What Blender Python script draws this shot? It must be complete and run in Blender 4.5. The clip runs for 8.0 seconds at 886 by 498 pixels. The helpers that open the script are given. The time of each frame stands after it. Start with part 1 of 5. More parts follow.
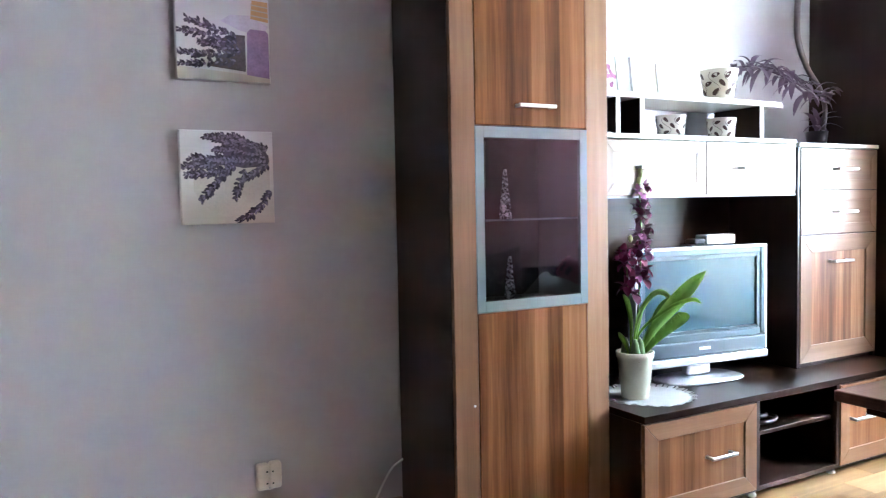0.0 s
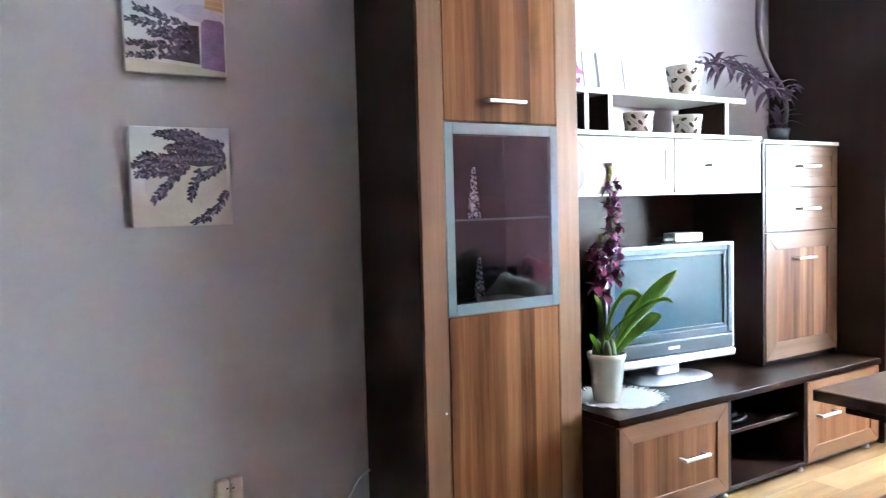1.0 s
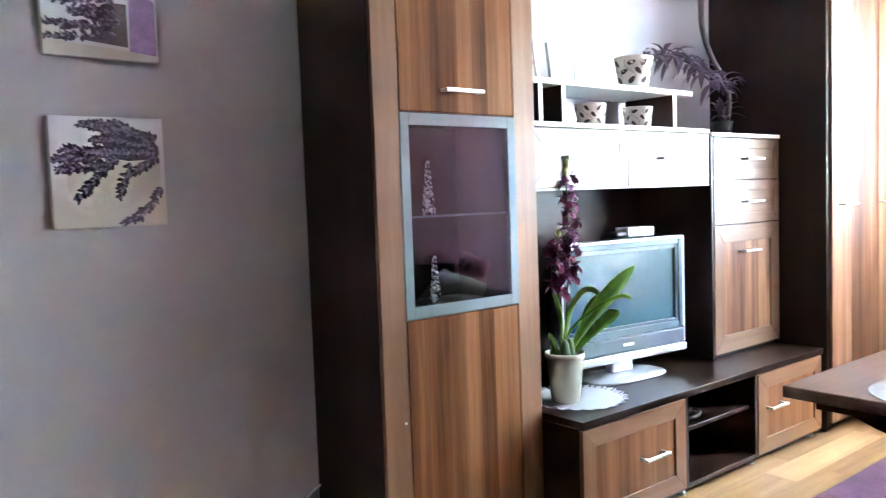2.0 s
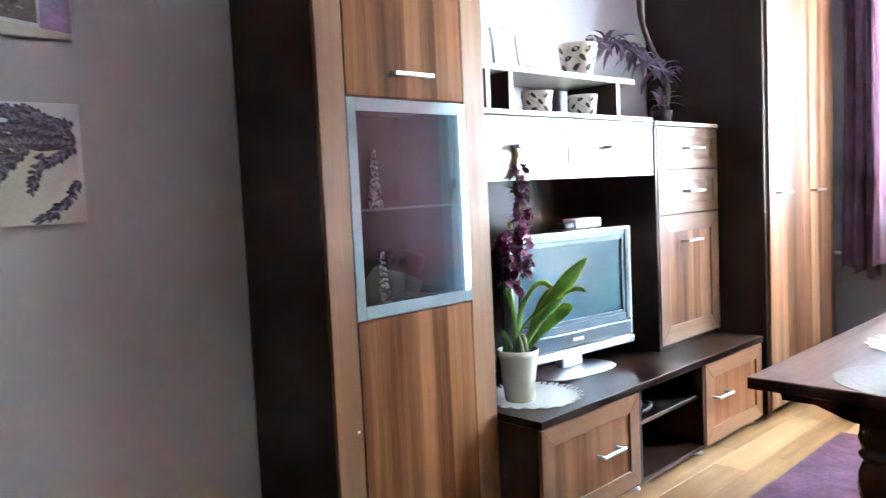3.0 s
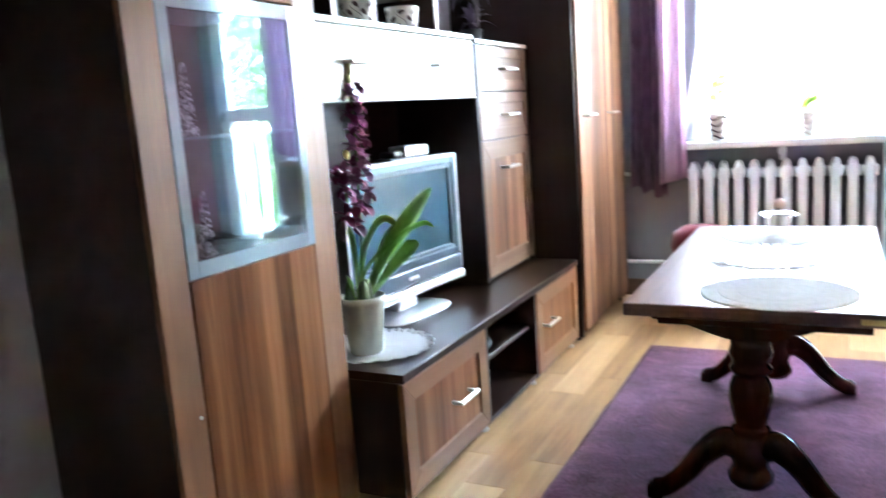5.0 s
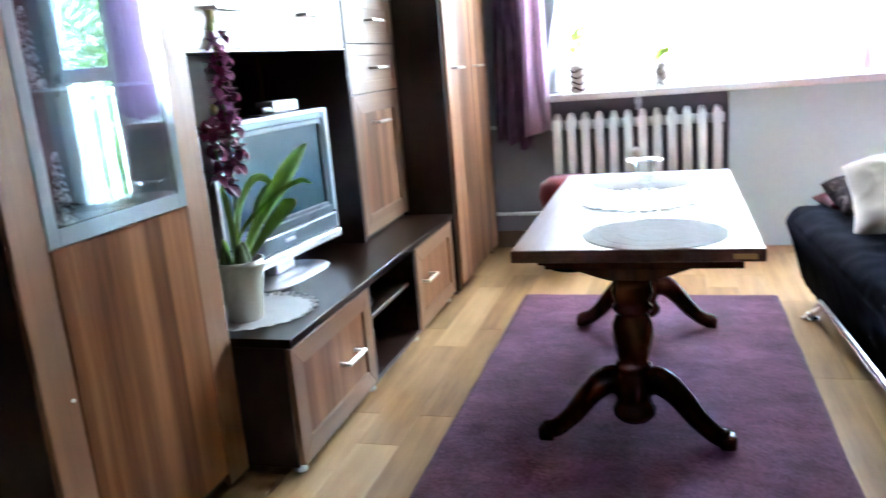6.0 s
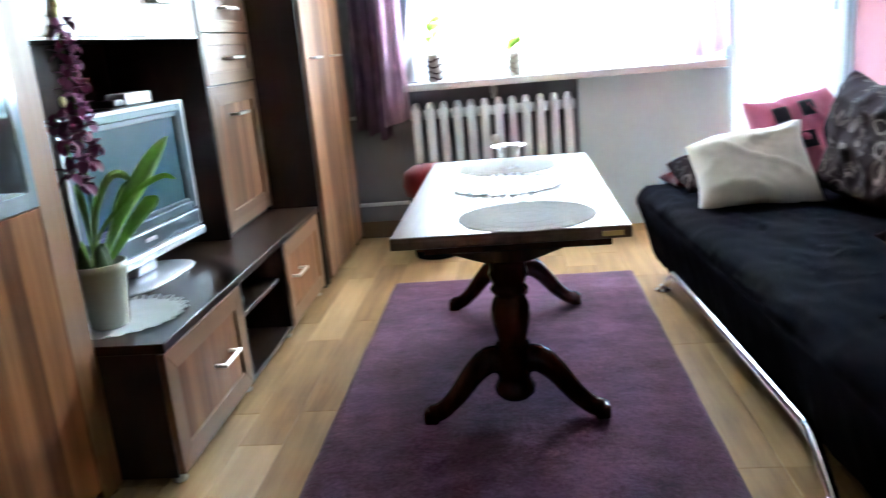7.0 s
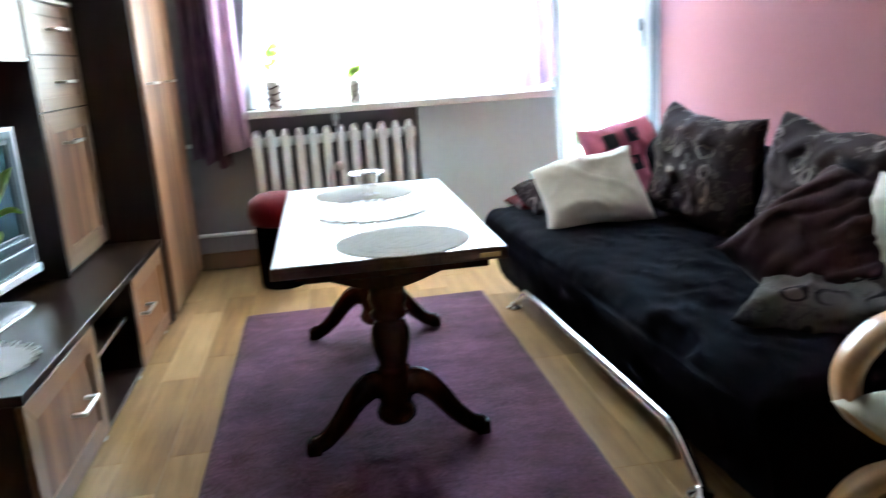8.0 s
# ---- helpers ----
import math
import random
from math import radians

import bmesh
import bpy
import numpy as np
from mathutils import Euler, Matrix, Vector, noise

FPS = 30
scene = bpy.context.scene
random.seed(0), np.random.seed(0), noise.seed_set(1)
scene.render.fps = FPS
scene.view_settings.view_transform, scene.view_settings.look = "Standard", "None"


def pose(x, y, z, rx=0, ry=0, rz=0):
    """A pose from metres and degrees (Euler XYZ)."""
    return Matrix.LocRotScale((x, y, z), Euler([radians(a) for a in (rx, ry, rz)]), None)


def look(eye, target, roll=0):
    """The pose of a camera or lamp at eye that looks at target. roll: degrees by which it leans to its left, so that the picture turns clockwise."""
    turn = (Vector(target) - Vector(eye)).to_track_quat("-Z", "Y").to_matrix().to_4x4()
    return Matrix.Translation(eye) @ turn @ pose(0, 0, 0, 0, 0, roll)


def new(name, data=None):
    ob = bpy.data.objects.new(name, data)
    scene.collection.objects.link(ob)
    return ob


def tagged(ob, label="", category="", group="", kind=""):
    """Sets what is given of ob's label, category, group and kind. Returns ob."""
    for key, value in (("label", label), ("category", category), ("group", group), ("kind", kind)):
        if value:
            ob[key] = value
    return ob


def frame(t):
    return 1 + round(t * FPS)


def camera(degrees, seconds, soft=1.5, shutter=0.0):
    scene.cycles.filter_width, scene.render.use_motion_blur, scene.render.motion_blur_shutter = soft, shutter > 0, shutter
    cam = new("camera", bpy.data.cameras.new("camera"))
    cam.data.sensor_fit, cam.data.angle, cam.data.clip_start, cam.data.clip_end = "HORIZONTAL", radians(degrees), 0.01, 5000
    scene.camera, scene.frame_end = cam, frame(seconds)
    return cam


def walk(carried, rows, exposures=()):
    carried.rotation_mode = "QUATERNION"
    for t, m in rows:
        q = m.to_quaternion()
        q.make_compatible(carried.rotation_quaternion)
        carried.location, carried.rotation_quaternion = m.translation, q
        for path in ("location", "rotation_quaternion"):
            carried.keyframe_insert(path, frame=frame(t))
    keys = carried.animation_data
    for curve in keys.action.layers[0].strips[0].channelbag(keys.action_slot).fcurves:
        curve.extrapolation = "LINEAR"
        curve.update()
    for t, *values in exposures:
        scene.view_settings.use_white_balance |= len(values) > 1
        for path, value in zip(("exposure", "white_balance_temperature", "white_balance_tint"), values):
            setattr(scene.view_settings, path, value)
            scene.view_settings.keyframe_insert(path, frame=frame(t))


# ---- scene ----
cam = camera(59.3, 8.0, soft=1.2, shutter=0.85)
PATH = [
    (0, (0.014, 0.162, 1.146), (0.985, 1.907, 1.033), -1.1),
    (0.5, (0.024, 0.2, 1.143), (1.031, 1.924, 1.032), -1.3),
    (1, (0.016, 0.282, 1.146), (1.096, 1.961, 1.03), -1.5),
    (1.5, (0.008, 0.382, 1.153), (1.174, 2.002, 1.026), -1.7),
    (3, (0.032, 0.643, 1.139), (1.431, 2.063, 0.987), -2.7),
    (3.5, (0.051, 0.756, 1.14), (1.539, 2.081, 0.962), -2.9),
    (4, (0.067, 0.875, 1.137), (1.654, 2.073, 0.92), -3.2),
    (4.5, (0.1, 0.986, 1.125), (1.774, 2.046, 0.85), -3.6),
    (6, (0.149, 1.158, 1.081), (2.01, 1.725, 0.616), -4.8),
    (6.5, (0.144, 1.175, 1.079), (2.038, 1.58, 0.582), -5.0),
    (7, (0.14, 1.223, 1.074), (2.063, 1.425, 0.56), -5.0),
    (7.5, (0.14, 1.318, 1.079), (2.073, 1.287, 0.566), -4.4),
    (8, (0.123, 1.396, 1.091), (2.045, 1.123, 0.607), -3.8),
]

walk(cam, [(t, look(eye, target, roll)) for t, eye, target, roll in PATH], exposures=[(0, 8.37, 5950, 9), (1.5, 8.25, 5970, 9), (3.5, 8.19, 6000, 8), (6, 7.68, 5900, 6), (8, 7.2, 6250, 0)])

# ---- world and light ----
SUN_ELEV, SUN_AZ = radians(48), radians(215)
world = bpy.data.worlds.new("sky")
scene.world = world
world.use_nodes = True
wn = world.node_tree.nodes
wl = world.node_tree.links
sky = wn.new("ShaderNodeTexSky")
sky.sky_type = 'NISHITA'
sky.sun_disc = False
sky.sun_elevation = SUN_ELEV
sky.sun_rotation = SUN_AZ
wl.new(sky.outputs[0], wn["Background"].inputs[0])
wn["Background"].inputs[1].default_value = 0.15
sun_data = bpy.data.lights.new("sun", 'SUN')
sun_data.energy = 4.0
sun_data.angle = radians(0.6)
sun_data.color = (1.0, 0.95, 0.88)
sun = new("sun", sun_data)
sun_way = Vector((math.cos(SUN_ELEV) * math.sin(SUN_AZ), math.cos(SUN_ELEV) * math.cos(SUN_AZ), math.sin(SUN_ELEV)))
sun.matrix_world = look(sun_way * 30, (0, 0, 0))

lamp_data = bpy.data.lights.new("window_daylight", 'AREA')
lamp_data.shape = 'RECTANGLE'
lamp_data.size, lamp_data.size_y = 1.62, 1.33
lamp_data.energy = 2.2
lamp_data.color = (1.0, 0.965, 0.97)
lamp = new("window_daylight", lamp_data)
lamp.matrix_world = look((4.52 + 0.27, 0.92, 1.525), (0, 0.92, 1.525))


# ---- materials ----
def material(name):
    m = bpy.data.materials.new(name)
    m.use_nodes = True
    return m, m.node_tree.nodes, m.node_tree.links, m.node_tree.nodes["Principled BSDF"]


def ramp(n, stops):
    r = n.new("ShaderNodeValToRGB")
    e = r.color_ramp.elements
    while len(e) < len(stops):
        e.new(0.5)
    for el, (p, c) in zip(e, stops):
        el.position = p
        el.color = (*c, 1)
    return r


def coords(n, l, scale, kind="Object"):
    tc = n.new("ShaderNodeTexCoord")
    mp = n.new("ShaderNodeMapping")
    mp.inputs["Scale"].default_value = scale
    l.new(tc.outputs[kind], mp.inputs[0])
    return mp.outputs[0]


def noise_node(n, l, vec, scale, detail=4, rough=0.55):
    t = n.new("ShaderNodeTexNoise")
    t.inputs["Scale"].default_value = scale
    t.inputs["Detail"].default_value = detail
    t.inputs["Roughness"].default_value = rough
    l.new(vec, t.inputs["Vector"])
    return t.outputs[0]


def bump(n, l, b, height, strength=0.2, dist=0.002):
    bp = n.new("ShaderNodeBump")
    bp.inputs["Strength"].default_value = strength
    bp.inputs["Distance"].default_value = dist
    l.new(height, bp.inputs["Height"])
    l.new(bp.outputs[0], b.inputs["Normal"])


def mix(n, l, a, b, fac, mode='MIX'):
    m = n.new("ShaderNodeMix")
    m.data_type = 'RGBA'
    m.blend_type = mode
    for key, val in ((0, fac), (6, a), (7, b)):
        if isinstance(val, (int, float)):
            m.inputs[key].default_value = val
        elif isinstance(val, tuple):
            m.inputs[key].default_value = (*val, 1)
        else:
            l.new(val, m.inputs[key])
    return m.outputs[2]


def plain(name, col, rough=0.5, metal=0.0, var=0.12, scale=6, bumps=0.1, fine=120, spec=0.5):
    m, n, l, b = material(name)
    v = coords(n, l, (1, 1, 1))
    big = noise_node(n, l, v, scale)
    small = noise_node(n, l, v, fine, 3)
    r = ramp(n, [(0.3, tuple(c * (1 - var) for c in col)), (0.7, tuple(min(1, c * (1 + var)) for c in col))])
    l.new(mix(n, l, big, small, 0.35), r.inputs[0])
    l.new(r.outputs[0], b.inputs["Base Color"])
    b.inputs["Roughness"].default_value = rough
    b.inputs["Metallic"].default_value = metal
    b.inputs["Specular IOR Level"].default_value = spec
    if bumps:
        bump(n, l, b, small, bumps, 0.001)
    return m


def wood(name, tones, strip=0.06, along="z", rough=0.33, coat=0.0, spec=0.5, spread=0.18, pores=0.08):
    """Veneer: strips of different tone side by side, with grain along one axis."""
    m, n, l, b = material(name)
    across = {"z": "X", "x": "Z", "y": "X"}[along]
    stretch = {"z": (38, 38, 1.3), "x": (1.3, 38, 38), "y": (38, 1.3, 38)}[along]
    tc = n.new("ShaderNodeTexCoord")
    sep = n.new("ShaderNodeSeparateXYZ")
    l.new(tc.outputs["Object"], sep.inputs[0])
    mul = n.new("ShaderNodeMath")
    mul.operation = 'DIVIDE'
    l.new(sep.outputs[across], mul.inputs[0])
    mul.inputs[1].default_value = strip
    cell = n.new("ShaderNodeTexVoronoi")
    cell.voronoi_dimensions = '1D'
    cell.inputs["Scale"].default_value = 1.0
    l.new(mul.outputs[0], cell.inputs["W"])
    tone = n.new("ShaderNodeSeparateColor")
    l.new(cell.outputs["Color"], tone.inputs[0])
    mp = n.new("ShaderNodeMapping")
    mp.inputs["Scale"].default_value = stretch
    l.new(tc.outputs["Object"], mp.inputs[0])
    grain = noise_node(n, l, mp.outputs[0], 1.0, 6, 0.62)
    fine = noise_node(n, l, mp.outputs[0], 5.0, 3, 0.6)
    mp2 = n.new("ShaderNodeMapping")
    mp2.inputs["Scale"].default_value = tuple(v * 0.42 for v in stretch)
    l.new(tc.outputs["Object"], mp2.inputs[0])
    broad = noise_node(n, l, mp2.outputs[0], 1.0, 3, 0.5)
    fac = mix(n, l, tone.outputs[0], broad, 0.74)
    fac = mix(n, l, fac, grain, 0.26)
    fac = mix(n, l, fac, fine, 0.14)
    r = ramp(n, [(0.5 - spread + 2 * spread * i / (len(tones) - 1), t) for i, t in enumerate(tones)])
    l.new(fac, r.inputs[0])
    l.new(r.outputs[0], b.inputs["Base Color"])
    b.inputs["Roughness"].default_value = rough
    b.inputs["Specular IOR Level"].default_value = spec
    b.inputs["Coat Weight"].default_value = coat
    b.inputs["Coat Roughness"].default_value = 0.15
    bump(n, l, b, fine, pores, 0.0006)
    return m


def wallpaint(name, col, rough=0.55, spec=0.4):
    m, n, l, b = material(name)
    v = coords(n, l, (1, 1, 1))
    big = noise_node(n, l, v, 1.2, 3)
    roller = noise_node(n, l, v, 260, 2)
    speck = noise_node(n, l, v, 30, 4)
    r = ramp(n, [(0.3, tuple(c * 0.94 for c in col)), (0.7, tuple(c * 1.05 for c in col))])
    l.new(mix(n, l, big, speck, 0.3), r.inputs[0])
    l.new(r.outputs[0], b.inputs["Base Color"])
    b.inputs["Roughness"].default_value = rough
    b.inputs["Specular IOR Level"].default_value = spec
    bump(n, l, b, roller, 0.1, 0.0006)
    return m


def clear_glass(name, tint=(1, 1, 1), f0=0.045, rough=0.0, gloss=(1, 1, 1)):
    m, n, l, b = material(name)
    n.remove(b)
    tr = n.new("ShaderNodeBsdfTransparent")
    tr.inputs[0].default_value = (*tint, 1)
    gl = n.new("ShaderNodeBsdfGlossy")
    gl.inputs["Roughness"].default_value = rough
    gl.inputs["Color"].default_value = (*gloss, 1)
    lw = n.new("ShaderNodeLayerWeight")
    lw.inputs[0].default_value = 0.5
    pw = n.new("ShaderNodeMath")
    pw.operation = 'POWER'
    l.new(lw.outputs["Facing"], pw.inputs[0])
    pw.inputs[1].default_value = 3.0
    mr = n.new("ShaderNodeMapRange")
    mr.inputs[3].default_value = f0
    mr.inputs[4].default_value = 1.0
    l.new(pw.outputs[0], mr.inputs[0])
    mx = n.new("ShaderNodeMixShader")
    l.new(mr.outputs[0], mx.inputs[0])
    l.new(tr.outputs[0], mx.inputs[1])
    l.new(gl.outputs[0], mx.inputs[2])
    l.new(mx.outputs[0], n["Material Output"].inputs[0])
    return m


def cloth(name, col, var=0.2, rough=0.9, weave=900, sheen=0.3, fold=10, through_light=0.0, spec=0.04):
    m, n, l, b = material(name)
    v = coords(n, l, (1, 1, 1))
    big = noise_node(n, l, v, fold, 4)
    thr = noise_node(n, l, v, weave, 1)
    r = ramp(n, [(0.3, tuple(c * (1 - var) for c in col)), (0.7, tuple(min(1, c * (1 + var)) for c in col))])
    l.new(mix(n, l, big, thr, 0.4), r.inputs[0])
    l.new(r.outputs[0], b.inputs["Base Color"])
    b.inputs["Roughness"].default_value = rough
    b.inputs["Specular IOR Level"].default_value = spec
    b.inputs["Sheen Weight"].default_value = sheen
    bump(n, l, b, mix(n, l, big, thr, 0.5), 0.3, 0.002)
    if through_light:
        tl = n.new("ShaderNodeBsdfTranslucent")
        l.new(r.outputs[0], tl.inputs[0])
        mx = n.new("ShaderNodeMixShader")
        mx.inputs[0].default_value = through_light
        l.new(b.outputs[0], mx.inputs[1])
        l.new(tl.outputs[0], mx.inputs[2])
        l.new(mx.outputs[0], n["Material Output"].inputs[0])
    return m


def swirl_cloth(name, base, light, scale=7.0):
    """Jacquard with pale rings and scrolls woven into a dark ground."""
    m, n, l, b = material(name)
    v = coords(n, l, (1, 1, 1))
    warp = n.new("ShaderNodeTexNoise")
    warp.inputs["Scale"].default_value = 7
    l.new(v, warp.inputs["Vector"])
    vec = n.new("ShaderNodeMix")
    vec.data_type = 'VECTOR'
    vec.inputs[0].default_value = 0.10
    l.new(v, vec.inputs[4])
    l.new(warp.outputs[1], vec.inputs[5])
    vo = n.new("ShaderNodeTexVoronoi")
    vo.inputs["Scale"].default_value = scale
    l.new(vec.outputs[1], vo.inputs["Vector"])
    rg = ramp(n, [(0.0, (0, 0, 0)), (0.25, (0, 0, 0)), (0.28, (1, 1, 1)), (0.36, (1, 1, 1)), (0.39, (0, 0, 0))])
    l.new(vo.outputs["Distance"], rg.inputs[0])
    patch = noise_node(n, l, v, 5, 2)
    pr = ramp(n, [(0.42, (0, 0, 0)), (0.54, (1, 1, 1))])
    l.new(patch, pr.inputs[0])
    mask = mix(n, l, rg.outputs[0], pr.outputs[0], 1.0, 'MULTIPLY')
    sc = noise_node(n, l, v, 20, 4, 0.5)
    sr = ramp(n, [(0.55, (0, 0, 0)), (0.60, (0.45, 0.45, 0.45)), (0.66, (0, 0, 0))])
    l.new(sc, sr.inputs[0])
    mask = mix(n, l, mask, sr.outputs[0], 1.0, 'ADD')
    thr = noise_node(n, l, v, 500, 1)
    colr = mix(n, l, base, light, mask)
    colr = mix(n, l, colr, thr, 0.25, 'OVERLAY')
    l.new(colr, b.inputs["Base Color"])
    b.inputs["Roughness"].default_value = 0.8
    b.inputs["Specular IOR Level"].default_value = 0.03
    bump(n, l, b, thr, 0.3, 0.001)
    return m


def plank_wood(name):
    m, n, l, b = material(name)
    tc = n.new("ShaderNodeTexCoord")
    oi = n.new("ShaderNodeObjectInfo")
    add = n.new("ShaderNodeVectorMath")
    add.operation = 'ADD'
    sc = n.new("ShaderNodeVectorMath")
    sc.operation = 'SCALE'
    sc.inputs[0].default_value = (37, 19, 11)
    l.new(oi.outputs["Random"], sc.inputs["Scale"])
    l.new(tc.outputs["Object"], add.inputs[0])
    l.new(sc.outputs[0], add.inputs[1])
    mp = n.new("ShaderNodeMapping")
    mp.inputs["Scale"].default_value = (2.2, 26, 26)
    l.new(add.outputs[0], mp.inputs[0])
    grain = noise_node(n, l, mp.outputs[0], 1.0, 6, 0.6)
    broad = noise_node(n, l, add.outputs[0], 3.5, 3)
    r = ramp(n, [(0.30, (0.215, 0.108, 0.040)), (0.5, (0.385, 0.225, 0.095)), (0.70, (0.53, 0.345, 0.17))])
    f = mix(n, l, grain, broad, 0.35)
    f = mix(n, l, f, oi.outputs["Random"], 0.24)
    l.new(f, r.inputs[0])
    l.new(r.outputs[0], b.inputs["Base Color"])
    b.inputs["Roughness"].default_value = 0.3
    bump(n, l, b, grain, 0.06, 0.0008)
    return m


def rug_cloth(name):
    m, n, l, b = material(name)
    v = coords(n, l, (1, 1, 1))
    streak = noise_node(n, l, coords(n, l, (13, 8, 1)), 1.0, 6, 0.72)
    broad = noise_node(n, l, v, 2.5, 3)
    tuft = mix(n, l, noise_node(n, l, v, 420, 2), noise_node(n, l, v, 75, 3), 0.55)
    r = ramp(n, [(0.41, (0.040, 0.0125, 0.023)), (0.5, (0.099, 0.033, 0.060)), (0.59, (0.180, 0.074, 0.124))])
    f = mix(n, l, streak, broad, 0.5)
    l.new(mix(n, l, f, tuft, 0.38), r.inputs[0])
    l.new(r.outputs[0], b.inputs["Base Color"])
    b.inputs["Roughness"].default_value = 0.95
    b.inputs["Sheen Weight"].default_value = 0.15
    b.inputs["Specular IOR Level"].default_value = 0.1
    bump(n, l, b, mix(n, l, tuft, streak, 0.35), 0.7, 0.008)
    return m


def picture_ground(name, low, mid, high):
    m, n, l, b = material(name)
    tc = n.new("ShaderNodeTexCoord")
    sep = n.new("ShaderNodeSeparateXYZ")
    l.new(tc.outputs["Object"], sep.inputs[0])
    mr = n.new("ShaderNodeMapRange")
    mr.inputs[1].default_value = 0.0
    mr.inputs[2].default_value = 0.3
    l.new(sep.outputs["Z"], mr.inputs[0])
    no = noise_node(n, l, coords(n, l, (3, 3, 22)), 1.0, 4)
    r = ramp(n, [(0.25, low), (0.5, mid), (0.72, high)])
    l.new(mix(n, l, mr.outputs[0], no, 0.3), r.inputs[0])
    l.new(r.outputs[0], b.inputs["Base Color"])
    b.inputs["Roughness"].default_value = 0.6
    bump(n, l, b, noise_node(n, l, coords(n, l, (1, 1, 1)), 700, 1), 0.3, 0.0008)
    return m


def leaf_mat(name, col, var=0.35):
    m, n, l, b = material(name)
    v = coords(n, l, (1, 1, 1))
    g = n.new("ShaderNodeNewGeometry")
    f = mix(n, l, noise_node(n, l, v, 14, 3), g.outputs["Random Per Island"], 0.5)
    r = ramp(n, [(0.2, tuple(c * (1 - var) for c in col)), (0.8, tuple(c * (1 + var) for c in col))])
    l.new(f, r.inputs[0])
    l.new(r.outputs[0], b.inputs["Base Color"])
    b.inputs["Roughness"].default_value = 0.45
    tl = n.new("ShaderNodeBsdfTranslucent")
    l.new(r.outputs[0], tl.inputs[0])
    mx = n.new("ShaderNodeMixShader")
    mx.inputs[0].default_value = 0.3
    l.new(b.outputs[0], mx.inputs[1])
    l.new(tl.outputs[0], mx.inputs[2])
    l.new(mx.outputs[0], n["Material Output"].inputs[0])
    return m


def net_cloth(name, clear=0.15):
    m, n, l, b = material(name)
    b.inputs["Base Color"].default_value = (0.85, 0.86, 0.87, 1)
    b.inputs["Roughness"].default_value = 0.9
    v = coords(n, l, (1, 1, 1))
    thread = noise_node(n, l, v, 300, 2)
    tl = n.new("ShaderNodeBsdfTranslucent")
    r = ramp(n, [(0.3, (0.80, 0.81, 0.82)), (0.7, (0.90, 0.90, 0.91))])
    l.new(thread, r.inputs[0])
    l.new(r.outputs[0], tl.inputs[0])
    tr = n.new("ShaderNodeBsdfTransparent")
    m1 = n.new("ShaderNodeMixShader")
    m1.inputs[0].default_value = 0.7
    l.new(b.outputs[0], m1.inputs[1])
    l.new(tl.outputs[0], m1.inputs[2])
    m2 = n.new("ShaderNodeMixShader")
    m2.inputs[0].default_value = clear
    l.new(m1.outputs[0], m2.inputs[1])
    l.new(tr.outputs[0], m2.inputs[2])
    l.new(m2.outputs[0], n["Material Output"].inputs[0])
    return m


NET = net_cloth("white_net")
# Mostly clear net, only for the glare-like haze at the balcony door.
NET_HAZE = net_cloth("haze_net", 0.88)
CUT_GLASS, cg_n, cg_l, cg_b = material("cut_glass_sparkle")
cg_b.inputs["Base Color"].default_value = (0.86, 0.88, 0.9, 1)
cg_b.inputs["Roughness"].default_value = 0.08
cg_b.inputs["Specular IOR Level"].default_value = 1.0
# Noise leaves opaque white specks that imitate glints on the clear glass.
cg_sparkle = ramp(cg_n, [(0.46, (0.10, 0.10, 0.10)), (0.60, (0.9, 0.9, 0.9))])
cg_l.new(noise_node(cg_n, cg_l, coords(cg_n, cg_l, (1, 1, 1)), 90, 2), cg_sparkle.inputs[0])
cg_l.new(cg_sparkle.outputs[0], cg_b.inputs["Alpha"])
WALNUT = wood("walnut_strips", [(0.056, 0.017, 0.006), (0.125, 0.044, 0.0155), (0.205, 0.082, 0.031), (0.29, 0.132, 0.056)], 0.055, "z", 0.36, spec=0.06, spread=0.175)
WALNUT_DOOR = wood("walnut_door", [(0.075, 0.028, 0.011), (0.17, 0.073, 0.032), (0.29, 0.145, 0.072), (0.42, 0.24, 0.13)], 0.05, "z", 0.36, spec=0.4, spread=0.13)
WALNUT_PANEL = wood("walnut_panel", [(0.085, 0.030, 0.011), (0.17, 0.066, 0.026), (0.26, 0.115, 0.05), (0.38, 0.19, 0.09)], 0.062, "z", 0.36, spec=0.1, spread=0.2)
WALNUT_SATIN = wood("walnut_satin", [(0.145, 0.064, 0.027), (0.215, 0.103, 0.047), (0.29, 0.153, 0.077)], 0.5, "z", 0.38, spec=0.28)
WALNUT_SATIN_RAIL = wood("walnut_satin_rail", [(0.145, 0.064, 0.027), (0.215, 0.103, 0.047), (0.29, 0.153, 0.077)], 0.5, "x", 0.38, spec=0.28)
WALNUT_FRAME = wood("walnut_frame", [(0.14, 0.075, 0.039), (0.215, 0.127, 0.073), (0.295, 0.19, 0.12)], 0.5, "z", 0.34, spec=0.46)
WALNUT_RAIL = wood("walnut_rail", [(0.14, 0.075, 0.039), (0.215, 0.127, 0.073), (0.295, 0.19, 0.12)], 0.5, "x", 0.34, spec=0.46)
WENGE = wood("wenge", [(0.0125, 0.0042, 0.0022), (0.023, 0.008, 0.0043), (0.036, 0.0135, 0.008)], 0.3, "z", rough=0.40, spec=0.34)
WENGE_FLAT = wood("wenge_flat", [(0.016, 0.007, 0.004), (0.026, 0.012, 0.007), (0.045, 0.02, 0.011)], 0.3, "x", rough=0.3, spec=0.14)
EDGE = plain("pale_edge", (0.62, 0.58, 0.54), 0.35)
